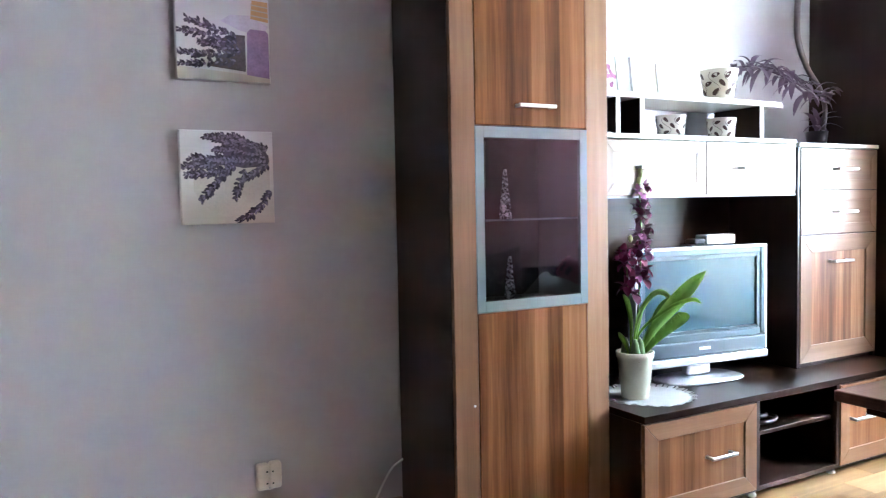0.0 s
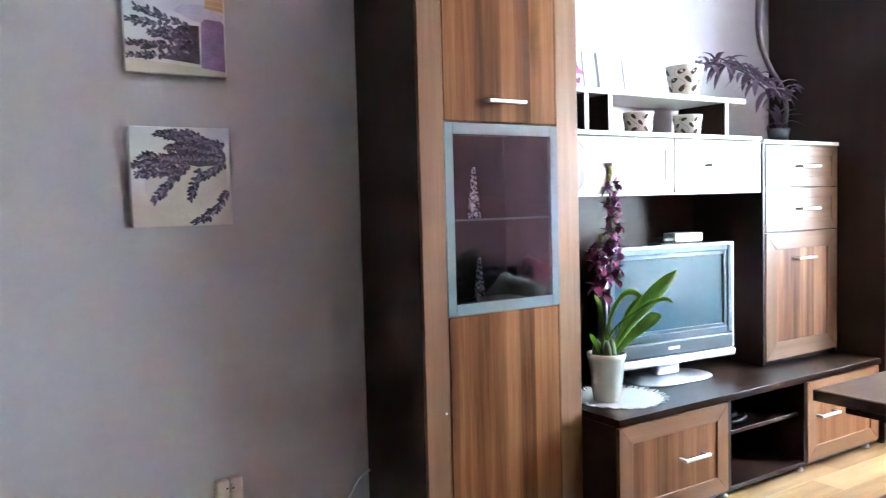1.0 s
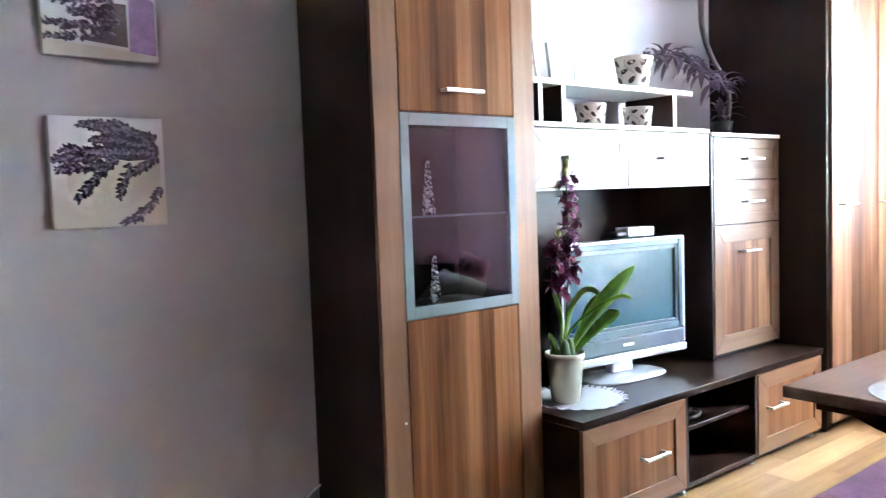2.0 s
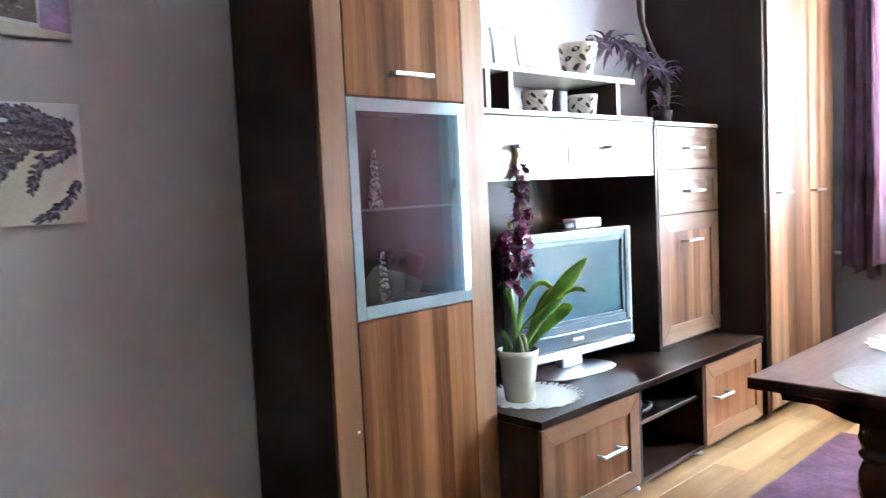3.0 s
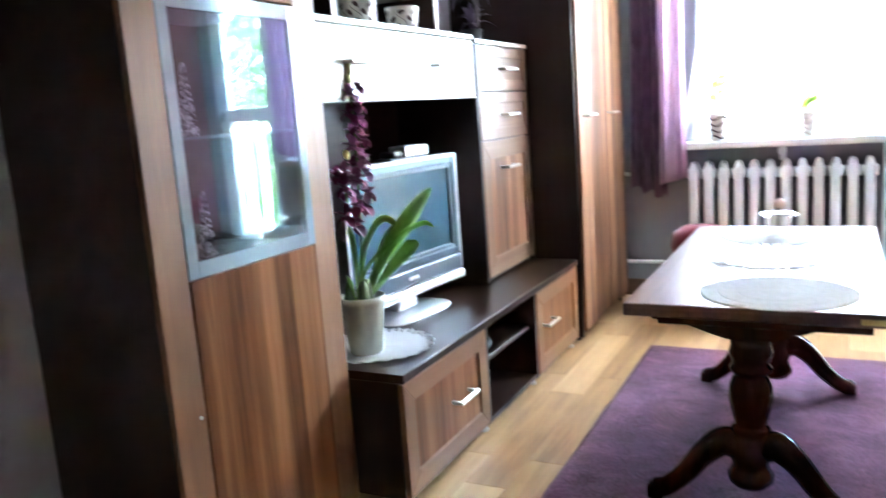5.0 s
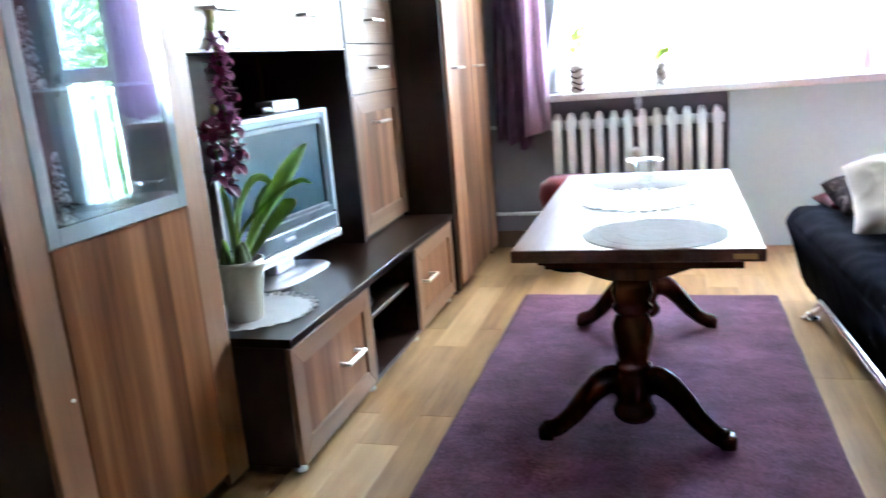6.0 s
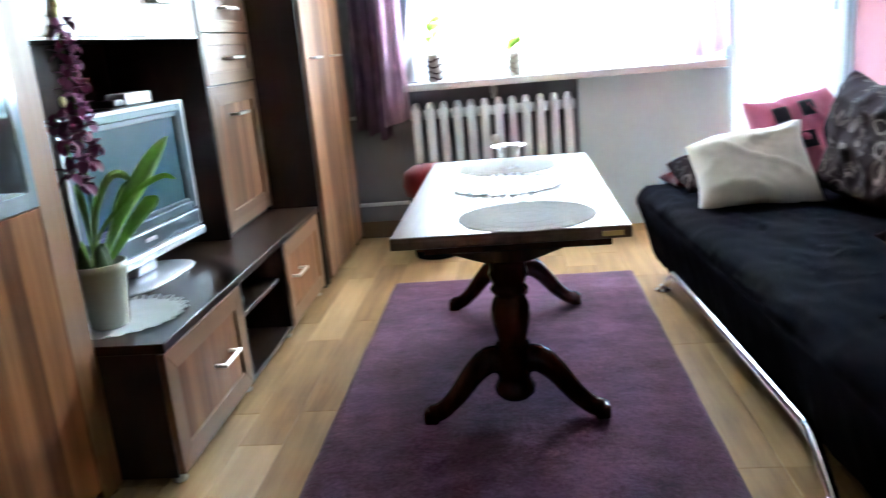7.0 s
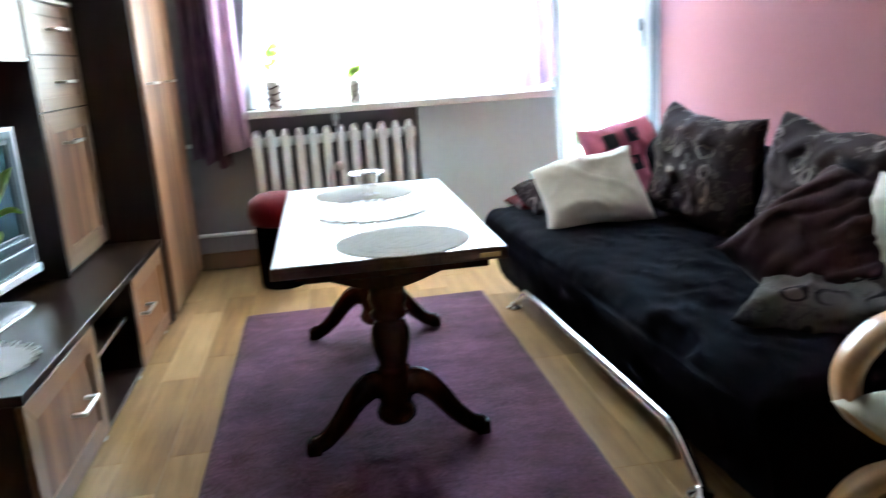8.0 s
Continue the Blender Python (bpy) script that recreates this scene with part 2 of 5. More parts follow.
OAK_TABLE = wood("dark_oak", [(0.034, 0.0135, 0.0075), (0.085, 0.037, 0.021), (0.14, 0.070, 0.043)], 0.09, "x", rough=0.36, coat=0.0, spread=0.12, pores=1.0)
TURNED = wood("turned_oak", [(0.018, 0.005, 0.0025), (0.042, 0.011, 0.005), (0.075, 0.024, 0.011)], 0.4, "z", rough=0.2, coat=0.0, spec=0.25)
BIRCH = wood("birch", [(0.42, 0.215, 0.085), (0.50, 0.28, 0.125), (0.56, 0.34, 0.17)], 0.5, "x", rough=0.3, coat=0.2)
CHROME = plain("chrome", (0.75, 0.75, 0.76), 0.12, 1.0, 0.03, bumps=0)
NICKEL = plain("satin_nickel", (0.68, 0.67, 0.65), 0.3, 1.0, 0.04, bumps=0)
BRASS = plain("brass", (0.62, 0.46, 0.2), 0.3, 1.0, 0.08)
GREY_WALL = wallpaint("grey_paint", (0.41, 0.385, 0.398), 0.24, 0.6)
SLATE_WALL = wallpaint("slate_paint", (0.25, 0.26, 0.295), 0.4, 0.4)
PINK_WALL = wallpaint("pink_paint", (0.205, 0.083, 0.088), 0.9, 0.06)
# Pale wall whose base is raised and blued to stand in for glare.
PALE_GLARE_WALL = wallpaint("pale_wall_glare", (0.72, 0.90, 0.95))
WHITE_WALL = wallpaint("white_paint", (0.85, 0.85, 0.85))
BROWN_BASE = plain("brown_skirting", (0.16, 0.10, 0.06), 0.4)
WHITE_PVC = plain("white_pvc", (0.88, 0.89, 0.90), 0.3, var=0.03)
ENAMEL = plain("radiator_enamel", (0.84, 0.90, 0.92), 0.3, var=0.06)
FROST = plain("frosted_edge", (0.155, 0.19, 0.20), 0.1, 0.0, 0.05, bumps=0, spec=0.9)
DOOR_GLASS = clear_glass("smoked_glass", (0.68, 0.65, 0.66), 0.036, gloss=(0.80, 0.97, 1.0))
PANE = clear_glass("window_glass", (0.97, 0.99, 0.98), 0.04)
SHELF_GLASS = clear_glass("shelf_glass", (0.90, 0.94, 0.93), 0.05)
CRYSTAL = clear_glass("crystal", (0.97, 0.98, 0.985), 0.10, 0.03)
SILVER = plain("silver_plastic", (0.55, 0.56, 0.58), 0.32, 0.5, 0.04, bumps=0)
DARK_GREY = plain("dark_grey_plastic", (0.065, 0.085, 0.10), 0.3, 0.0, 0.06, bumps=0)
# The teal in this base imitates the bluish window reflected in a dark screen.
SCREEN = plain("screen", (0.016, 0.060, 0.083), 0.27, 0.0, 0.02, bumps=0, spec=0.42)
SLATE = plain("slate_plastic", (0.075, 0.112, 0.135), 0.3, 0.2, 0.04, bumps=0)
BLACK = plain("black_plastic", (0.012, 0.012, 0.013), 0.35, bumps=0)
WHITE_PLASTIC = plain("white_plastic", (0.75, 0.75, 0.74), 0.35, var=0.04)
CREAM_PLASTIC = plain("cream_plastic", (0.50, 0.45, 0.38), 0.4, var=0.08)
CERAMIC = plain("cream_ceramic", (0.52, 0.52, 0.40), 0.25, var=0.06)
IVORY = plain("ivory_ceramic", (0.66, 0.62, 0.54), 0.3, var=0.06)
PRINT_BROWN = plain("brown_print", (0.07, 0.035, 0.03), 0.35)
SOIL = plain("bark_soil", (0.06, 0.035, 0.02), 0.95, scale=40, bumps=0.8)
LACE = plain("lace_cotton", (0.88, 0.87, 0.85), 0.38, var=0.03, scale=60)
MAT_GREY = cloth("woven_mat", (0.20, 0.165, 0.125), 0.25, fold=60)
RUG = rug_cloth("aubergine_pile")
BLACK_CLOTH = cloth("black_navy_velour", (0.0056, 0.0049, 0.0068), 0.5, sheen=0.0, spec=0.012)
CREAM_CLOTH = cloth("cream_cotton", (0.62, 0.555, 0.465), 0.08)
BEIGE_CLOTH = cloth("beige_cotton", (0.46, 0.42, 0.34), 0.08)
PINK_CLOTH = cloth("pink_cotton", (0.50, 0.13, 0.20), 0.12)
SPOT_CLOTH = cloth("charcoal_spot", (0.03, 0.035, 0.045), 0.15)
BROWN_CLOTH = cloth("brown_velvet", (0.05, 0.026, 0.027), 0.25, sheen=0.03)
RED_CLOTH = cloth("red_cloth", (0.12, 0.006, 0.009), 0.15)
SWIRL = swirl_cloth("swirl_jacquard", (0.044, 0.031, 0.032), (0.20, 0.16, 0.145), 12.5)
SWIRL_PALE = swirl_cloth("swirl_silver", (0.075, 0.066, 0.062), (0.015, 0.012, 0.014), 10.0)
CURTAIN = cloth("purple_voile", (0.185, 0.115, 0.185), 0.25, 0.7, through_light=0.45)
# Lit copy of the purple voile: its lilac stands in for daylight.
CURTAIN_LIT = cloth("purple_voile_lit", (0.74, 0.56, 0.68), 0.1, 0.7, through_light=0.6)
# Lilac voile, its colour paled further to suggest backlight.
CURTAIN_SHEER = cloth("sheer_voile_paled", (0.60, 0.43, 0.62), 0.12, 0.7, through_light=0.75)
LEAF = leaf_mat("fresh_leaf", (0.21, 0.42, 0.03), 0.45)
SILL_LEAF = leaf_mat("sill_leaf", (0.30, 0.42, 0.07), 0.3)
LEAF_PURPLE = leaf_mat("purple_leaf", (0.11, 0.075, 0.115))
PETAL = leaf_mat("plum_petal", (0.13, 0.012, 0.045))
PETAL_PINK = leaf_mat("mauve_petal", (0.30, 0.10, 0.20))
STEM = plain("green_stem", (0.10, 0.15, 0.04), 0.6)
VINE = plain("brown_vine", (0.10, 0.075, 0.075), 0.6)
BUD = plain("yellow_bud", (0.52, 0.50, 0.18), 0.5)
LAVENDER = leaf_mat("lavender_print", (0.075, 0.060, 0.090), 0.6)
LAVENDER_DARK = plain("lavender_shade", (0.085, 0.065, 0.088), 0.6, var=0.5, scale=90)
LAVENDER_LIGHT = leaf_mat("lavender_bloom", (0.19, 0.16, 0.225), 0.4)
VIOLET = plain("violet_print", (0.30, 0.19, 0.36), 0.6, var=0.3, scale=25)
VEIL_PRINT = plain("veil_print", (0.56, 0.50, 0.62), 0.6, var=0.15, scale=30)
SHADOW_PRINT = plain("umber_print", (0.09, 0.065, 0.07), 0.6, var=0.4, scale=30)
AMBER = plain("amber_print", (0.55, 0.33, 0.16), 0.6)
BOWL_PRINT = plain("bowl_print", (0.50, 0.445, 0.385), 0.6, var=0.12)
PIC_A = picture_ground("picture_pale", (0.56, 0.53, 0.52), (0.66, 0.65, 0.67), (0.60, 0.56, 0.61))
PIC_B = picture_ground("picture_warm", (0.50, 0.44, 0.38), (0.60, 0.56, 0.53), (0.65, 0.64, 0.67))
CONCRETE = plain("concrete", (0.42, 0.41, 0.39), 0.85, scale=3)
RAIL_WHITE = plain("painted_rail", (0.72, 0.76, 0.76), 0.4)
GRASS = plain("meadow", (0.06, 0.11, 0.03), 0.9, var=0.4, scale=0.4, fine=9)
BARK = plain("bark", (0.09, 0.065, 0.045), 0.9, scale=20, bumps=0.6)
TREE_LEAF = leaf_mat("tree_leaf", (0.055, 0.10, 0.035), 0.5)


# ---- mesh helpers ----
def box(bm, x0, x1, y0, y1, z0, z1, bev=0.0, seg=1):
    r = bmesh.ops.create_cube(bm, size=1.0, matrix=Matrix.LocRotScale(((x0 + x1) / 2, (y0 + y1) / 2, (z0 + z1) / 2), None, (x1 - x0, y1 - y0, z1 - z0)))
    if bev:
        edges = list({e for v in r["verts"] for e in v.link_edges})
        bmesh.ops.bevel(bm, geom=edges, offset=bev, segments=seg, profile=0.5, affect='EDGES')
    return bm


def boxes(rows, bev=0.0, seg=1):
    bm = bmesh.new()
    for r in rows:
        box(bm, *r, bev, seg)
    return bm


def lathe(bm, profile, seg=24, at=(0, 0, 0), cap=True, wobble=None):
    rings = []
    for r, z in profile:
        ring = []
        for i in range(seg):
            a = 2 * math.pi * i / seg
            k = wobble(a, z) if wobble else 1.0
            ring.append(bm.verts.new((at[0] + r * k * math.cos(a), at[1] + r * k * math.sin(a), at[2] + z)))
        rings.append(ring)
    for a, b in zip(rings, rings[1:]):
        for i in range(seg):
            bm.faces.new((a[i], a[(i + 1) % seg], b[(i + 1) % seg], b[i]))
    if cap:
        bm.faces.new(rings[0][::-1])
        bm.faces.new(rings[-1])
    return bm


def tube(bm, pts, radius, seg=10):
    pts = [Vector(p) for p in pts]
    radii = radius if isinstance(radius, (list, tuple)) else [radius] * len(pts)
    rings = []
    side = None
    for i, p in enumerate(pts):
        way = (pts[min(i + 1, len(pts) - 1)] - pts[max(i - 1, 0)]).normalized()
        if side is None:
            side = way.cross(Vector((0, 0, 1)) if abs(way.z) < 0.9 else Vector((1, 0, 0))).normalized()
        else:
            side = (side - way * side.dot(way)).normalized()
        up = way.cross(side)
        rings.append([bm.verts.new(p + radii[i] * (math.cos(2 * math.pi * k / seg) * side + math.sin(2 * math.pi * k / seg) * up)) for k in range(seg)])
    for a, b in zip(rings, rings[1:]):
        for k in range(seg):
            bm.faces.new((a[k], a[(k + 1) % seg], b[(k + 1) % seg], b[k]))
    bm.faces.new(rings[0][::-1])
    bm.faces.new(rings[-1])
    return bm


def curve_pts(knots, steps=8):
    """A smooth line through the knots."""
    k = [Vector(p) for p in knots]
    k = [2 * k[0] - k[1]] + k + [2 * k[-1] - k[-2]]
    out = []
    for i in range(1, len(k) - 2):
        a, b, c, d = k[i - 1:i + 3]
        for s in range(steps):
            t = s / steps
            out.append(0.5 * (2 * b + (c - a) * t + (2 * a - 5 * b + 4 * c - d) * t * t + (3 * b - a - 3 * c + d) * t ** 3))
    out.append(k[-2])
    return out


def ribbon(bm, pts, widths, thick, side_axis):
    """A flat bar with a rectangular section swept along pts; side_axis is its width direction."""
    pts = [Vector(p) for p in pts]
    s = Vector(side_axis).normalized()
    rings = []
    for i, p in enumerate(pts):
        way = (pts[min(i + 1, len(pts) - 1)] - pts[max(i - 1, 0)]).normalized()
        up = way.cross(s).normalized()
        w = widths[i] if isinstance(widths, (list, tuple)) else widths
        rings.append([bm.verts.new(p + s * (a * w / 2) + up * (b * thick / 2)) for a, b in ((-1, -1), (1, -1), (1, 1), (-1, 1))])
    for a, b in zip(rings, rings[1:]):
        for k in range(4):
            bm.faces.new((a[k], a[(k + 1) % 4], b[(k + 1) % 4], b[k]))
    bm.faces.new(rings[0][::-1])
    bm.faces.new(rings[-1])
    return bm


def prism(bm, outline, y0, y1):
    """Extrude an outline of (x, z) pairs from y0 to y1."""
    a = [bm.verts.new((x, y0, z)) for x, z in outline]
    b = [bm.verts.new((x, y1, z)) for x, z in outline]
    n = len(outline)
    for i in range(n):
        bm.faces.new((a[i], a[(i + 1) % n], b[(i + 1) % n], b[i]))
    bm.faces.new(a[::-1])
    bm.faces.new(b)
    return bm


def leaf_blade(bm, base, tip, width, bend=0.05, fold=0.25, steps=7, droop=0.0, twist=0.0):
    """One long leaf with a folded midrib, arched between base and tip."""
    b, t = Vector(base), Vector(tip)
    way = t - b
    side = way.cross(Vector((0, 0, 1)))
    side = side.normalized() if side.length > 1e-6 else Vector((1, 0, 0))
    side = Matrix.Rotation(twist, 3, way.normalized()) @ side
    up = side.cross(way).normalized()
    rows = []
    for i in range(steps + 1):
        f = i / steps
        c = b + way * f + up * (bend * math.sin(math.pi * f)) - Vector((0, 0, droop * f * f))
        w = width * (math.sin(math.pi * min(1, 0.12 + 0.88 * f)) ** 0.7 if f < 1 else 0.02) * 0.5
        lift = up * (w * fold)
        rows.append((bm.verts.new(c - side * w + lift), bm.verts.new(c), bm.verts.new(c + side * w + lift)))
    for p, q in zip(rows, rows[1:]):
        bm.faces.new((p[0], p[1], q[1], q[0]))
        bm.faces.new((p[1], p[2], q[2], q[1]))


def strap_leaf(bm, pts, width, turn):
    """A strap-shaped leaf along a curved line, folded along its midrib, its blade turned about the line."""
    rows = []
    for i, p in enumerate(pts):
        f = i / (len(pts) - 1)
        way = (pts[min(i + 1, len(pts) - 1)] - pts[max(i - 1, 0)]).normalized()
        side = way.cross(Vector((0.5, 0.85, 0))).normalized()
        side = Matrix.Rotation(turn * (1 - 0.6 * f), 3, way) @ side
        up = side.cross(way)
        w = 0.5 * width * max(0.03, (0.30 + 0.95 * f if f < 0.55 else 0.82) * (1 - max(0.0, (f - 0.62) / 0.38) ** 2.2) ** 0.8)
        rows.append((bm.verts.new(p - side * w + up * w * 0.35), bm.verts.new(p), bm.verts.new(p + side * w + up * w * 0.35)))
    for a, b in zip(rows, rows[1:]):
        bm.faces.new((a[0], a[1], b[1], b[0]))
        bm.faces.new((a[1], a[2], b[2], b[1]))


def pillow_mesh(w, h, d, n=22, crease=0.012, pinch=0.10, seed=0):
    """A stuffed cushion of w x h in the xz plane, d thick in y, with drawn-in sides."""
    bm = bmesh.new()
    grids = []
    for sgn in (-1, 1):
        grid = []
        for i in range(n + 1):
            row = []
            for j in range(n + 1):
                u, v = 2 * i / n - 1, 2 * j / n - 1
                x = w / 2 * u * (1 - pinch * (1 - v * v) * abs(u))
                z = h / 2 * v * (1 - pinch * (1 - u * u) * abs(v))
                fat = max(0.0, (1 - u ** 4) * (1 - v ** 4)) ** 0.55
                ridge = 1 - 2 * abs(noise.noise(Vector((x * 4 + z * 7 + seed * 3.1, z * 3 - x * 5 + seed, sgn * 2.0))))
                wr = 0.5 * ridge + 0.8 * max(0.0, ridge) ** 4 + 0.8 * noise.noise(Vector((x * 16 - z * 9, z * 9 + seed, sgn * 5.0))) + 0.3 * noise.noise(Vector((x * 40, z * 30 + seed, sgn)))
                x += 0.02 * noise.noise(Vector((z * 6, seed, 1.0)))
                z += 0.02 * noise.noise(Vector((x * 6, seed, 7.0)))
                y = sgn * (d / 2 * fat + crease * wr * fat)
                row.append(bm.verts.new((x, y, z)))
            grid.append(row)
        grids.append(grid)
    for k, grid in enumerate(grids):
        for i in range(n):
            for j in range(n):
                q = (grid[i][j], grid[i + 1][j], grid[i + 1][j + 1], grid[i][j + 1])
                bm.faces.new(q if k == 0 else q[::-1])
    bmesh.ops.remove_doubles(bm, verts=bm.verts, dist=0.0004)
    return bm


def root_of(ob):
    while ob.parent:
        ob = ob.parent
    return ob


def thing(name, at, label, category, group="", rot=(0, 0, 0)):
    ob = new(name)
    ob.empty_display_size = 0.1
    ob.matrix_basis = pose(*at, *rot)
    return tagged(ob, label, category, group)


def to_mesh(name, bm, mat, smooth=False):
    bmesh.ops.recalc_face_normals(bm, faces=bm.faces)
    me = bpy.data.meshes.new(name)
    bm.to_mesh(me)
    bm.free()
    me.materials.append(mat)
    if smooth:
        me.polygons.foreach_set("use_smooth", [True] * len(me.polygons))
    return me


def part(name, bm, mat, parent, label="", smooth=False, world=True):
    """One mesh under a thing or a part. world: the mesh is given in room coordinates."""
    if world:
        bm.transform(root_of(parent).matrix_basis.inverted())
    ob = new(name, to_mesh(name, bm, mat, smooth))
    ob.parent = parent
    return tagged(ob, label)


def solo(name, bm, mat, label, category, at=(0, 0, 0), rot=(0, 0, 0), smooth=False, group="", kind=""):
    """A thing of a single mesh, given in its own coordinates."""
    ob = new(name, to_mesh(name, bm, mat, smooth))
    ob.matrix_basis = pose(*at, *rot)
    return tagged(ob, label, category, group, kind)


def panels(parent, mat, rows, bev=0.0):
    """Boards of a carcass, each a part of its own: a name and its box."""
    for name, *r in rows:
        part(name, boxes([r], bev), mat, parent)


def structure(name, bm, mat, label, category):
    ob = new(name, to_mesh(name, bm, mat))
    return tagged(ob, label, category, "", "structure")


# ---- room shell ----
X0, X1, Y0, Y1, H = -1.9, 4.52, -0.57, 2.72, 2.55
T = 0.30
WIN = (0.10, 1.74, 0.864, 2.2)
DOOR = (-0.568, 0.062, 0.06, 2.2)
floor = structure("floor", boxes([(X0 - T, X1 + T, Y0 - T, Y1 + T, -0.2, -0.012)]), BROWN_BASE, "oak laminate floor of long planks", "floor")
structure("ceiling", boxes([(X0 - T, X1 + T, Y0 - T, Y1 + T, H, H + 0.25)]), WHITE_WALL, "plain white plastered ceiling", "ceiling")
structure("wall_north", boxes([(X0 - T, X1 + T, Y1, Y1 + T, -0.012, H)]), GREY_WALL, "grey painted wall behind the wall unit", "wall")
structure("wall_south", boxes([(X0 - T, X1 + T, Y0 - T, Y0, -0.012, H)]), PINK_WALL, "dusty pink painted wall behind the sofa", "wall")
structure("wall_west", boxes([(X0 - T, X0, Y0, Y1, -0.012, H)]), GREY_WALL, "grey painted wall closing the room", "wall")
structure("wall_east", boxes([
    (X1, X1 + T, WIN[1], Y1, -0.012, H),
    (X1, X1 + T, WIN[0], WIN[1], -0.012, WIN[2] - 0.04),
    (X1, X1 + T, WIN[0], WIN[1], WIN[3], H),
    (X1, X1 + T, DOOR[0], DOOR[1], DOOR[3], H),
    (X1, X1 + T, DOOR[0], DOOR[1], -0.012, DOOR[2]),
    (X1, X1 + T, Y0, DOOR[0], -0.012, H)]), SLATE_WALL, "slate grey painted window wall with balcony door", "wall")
# Pier and panel carry the window's glare in their wall colour.
structure("wall_pier", boxes([(X1, X1 + T, DOOR[1], WIN[0], -0.012, H)]), PALE_GLARE_WALL, "pale pier between window and balcony door, blued for the glare", "wall")
structure("wall_panel", boxes([(X1 - 0.06, X1 - 0.001, DOOR[1] + 0.012, 0.872, 0.0, 0.82)], 0.003), PALE_GLARE_WALL, "pale wall beside the radiator niche, lightened and blued for the glare", "wall")
structure("baseboard_east", boxes([(X1 - 0.02, X1 - 0.001, 0.875, Y1, 0.0, 0.095)], 0.004), BROWN_BASE, "dark brown wooden skirting board", "baseboard")
structure("baseboard_north", boxes([(X0, 1.24, Y1 - 0.018, Y1 - 0.001, 0.0, 0.075)], 0.004), BROWN_BASE, "brown wooden skirting board", "baseboard")
structure("baseboard_south", boxes([(X0, X1 - 0.03, Y0 + 0.001, Y0 + 0.018, 0.0, 0.075)], 0.004), BROWN_BASE, "brown wooden skirting board", "baseboard")


def pane_box(x, y0, y1, z0, z1):
    return boxes([(x, x + 0.004, y0, y1, z0, z1)])


def build_window():
    w = thing("window_1", (X1 + 0.14, (WIN[0] + WIN[1]) / 2, WIN[2]), "white plastic two-light window in bright daylight", "window")
    w["kind"] = "structure"
    y0, y1, z0, z1 = WIN
    xa, xb = X1 + 0.12, X1 + 0.19
    part("window_frame", boxes([(xa, xb, y0, y0 + 0.06, z0, z1), (xa, xb, y1 - 0.06, y1, z0, z1), (xa, xb, y0 + 0.06, y1 - 0.06, z0, z0 + 0.06),
                                (xa, xb, y0 + 0.06, y1 - 0.06, z1 - 0.06, z1)], 0.004), WHITE_PVC, w)
    mid = (y0 + y1) / 2
    for a, b in ((y0 + 0.05, mid - 0.002), (mid + 0.002, y1 - 0.05)):
        sash = part("sash", boxes([(xa - 0.03, xb - 0.03, a, a + 0.07, z0 + 0.05, z1 - 0.05), (xa - 0.03, xb - 0.03, b - 0.07, b, z0 + 0.05, z1 - 0.05),
                                   (xa - 0.03, xb - 0.03, a + 0.07, b - 0.07, z0 + 0.05, z0 + 0.12), (xa - 0.03, xb - 0.03, a + 0.07, b - 0.07, z1 - 0.12, z1 - 0.05)], 0.005), WHITE_PVC, w)
        p = part("pane", pane_box(xa, a + 0.065, b - 0.065, z0 + 0.115, z1 - 0.115), PANE, sash)
        p.visible_shadow = False
    h = bmesh.new()
    box(h, xa - 0.045, xa - 0.03, mid + 0.025, mid + 0.05, 1.45, 1.52, 0.003)
    box(h, xa - 0.075, xa - 0.06, mid + 0.03, mid + 0.045, 1.36, 1.5, 0.004)
    box(h, xa - 0.065, xa - 0.04, mid + 0.03, mid + 0.045, 1.475, 1.495, 0.002)
    part("window_handle", h, WHITE_PVC, w)
    part("window_sill", boxes([(4.385, X1 + 0.115, 0.105, 1.81, 0.824, 0.864)], 0.008, 2), WHITE_PVC, w, "white laminated window sill")


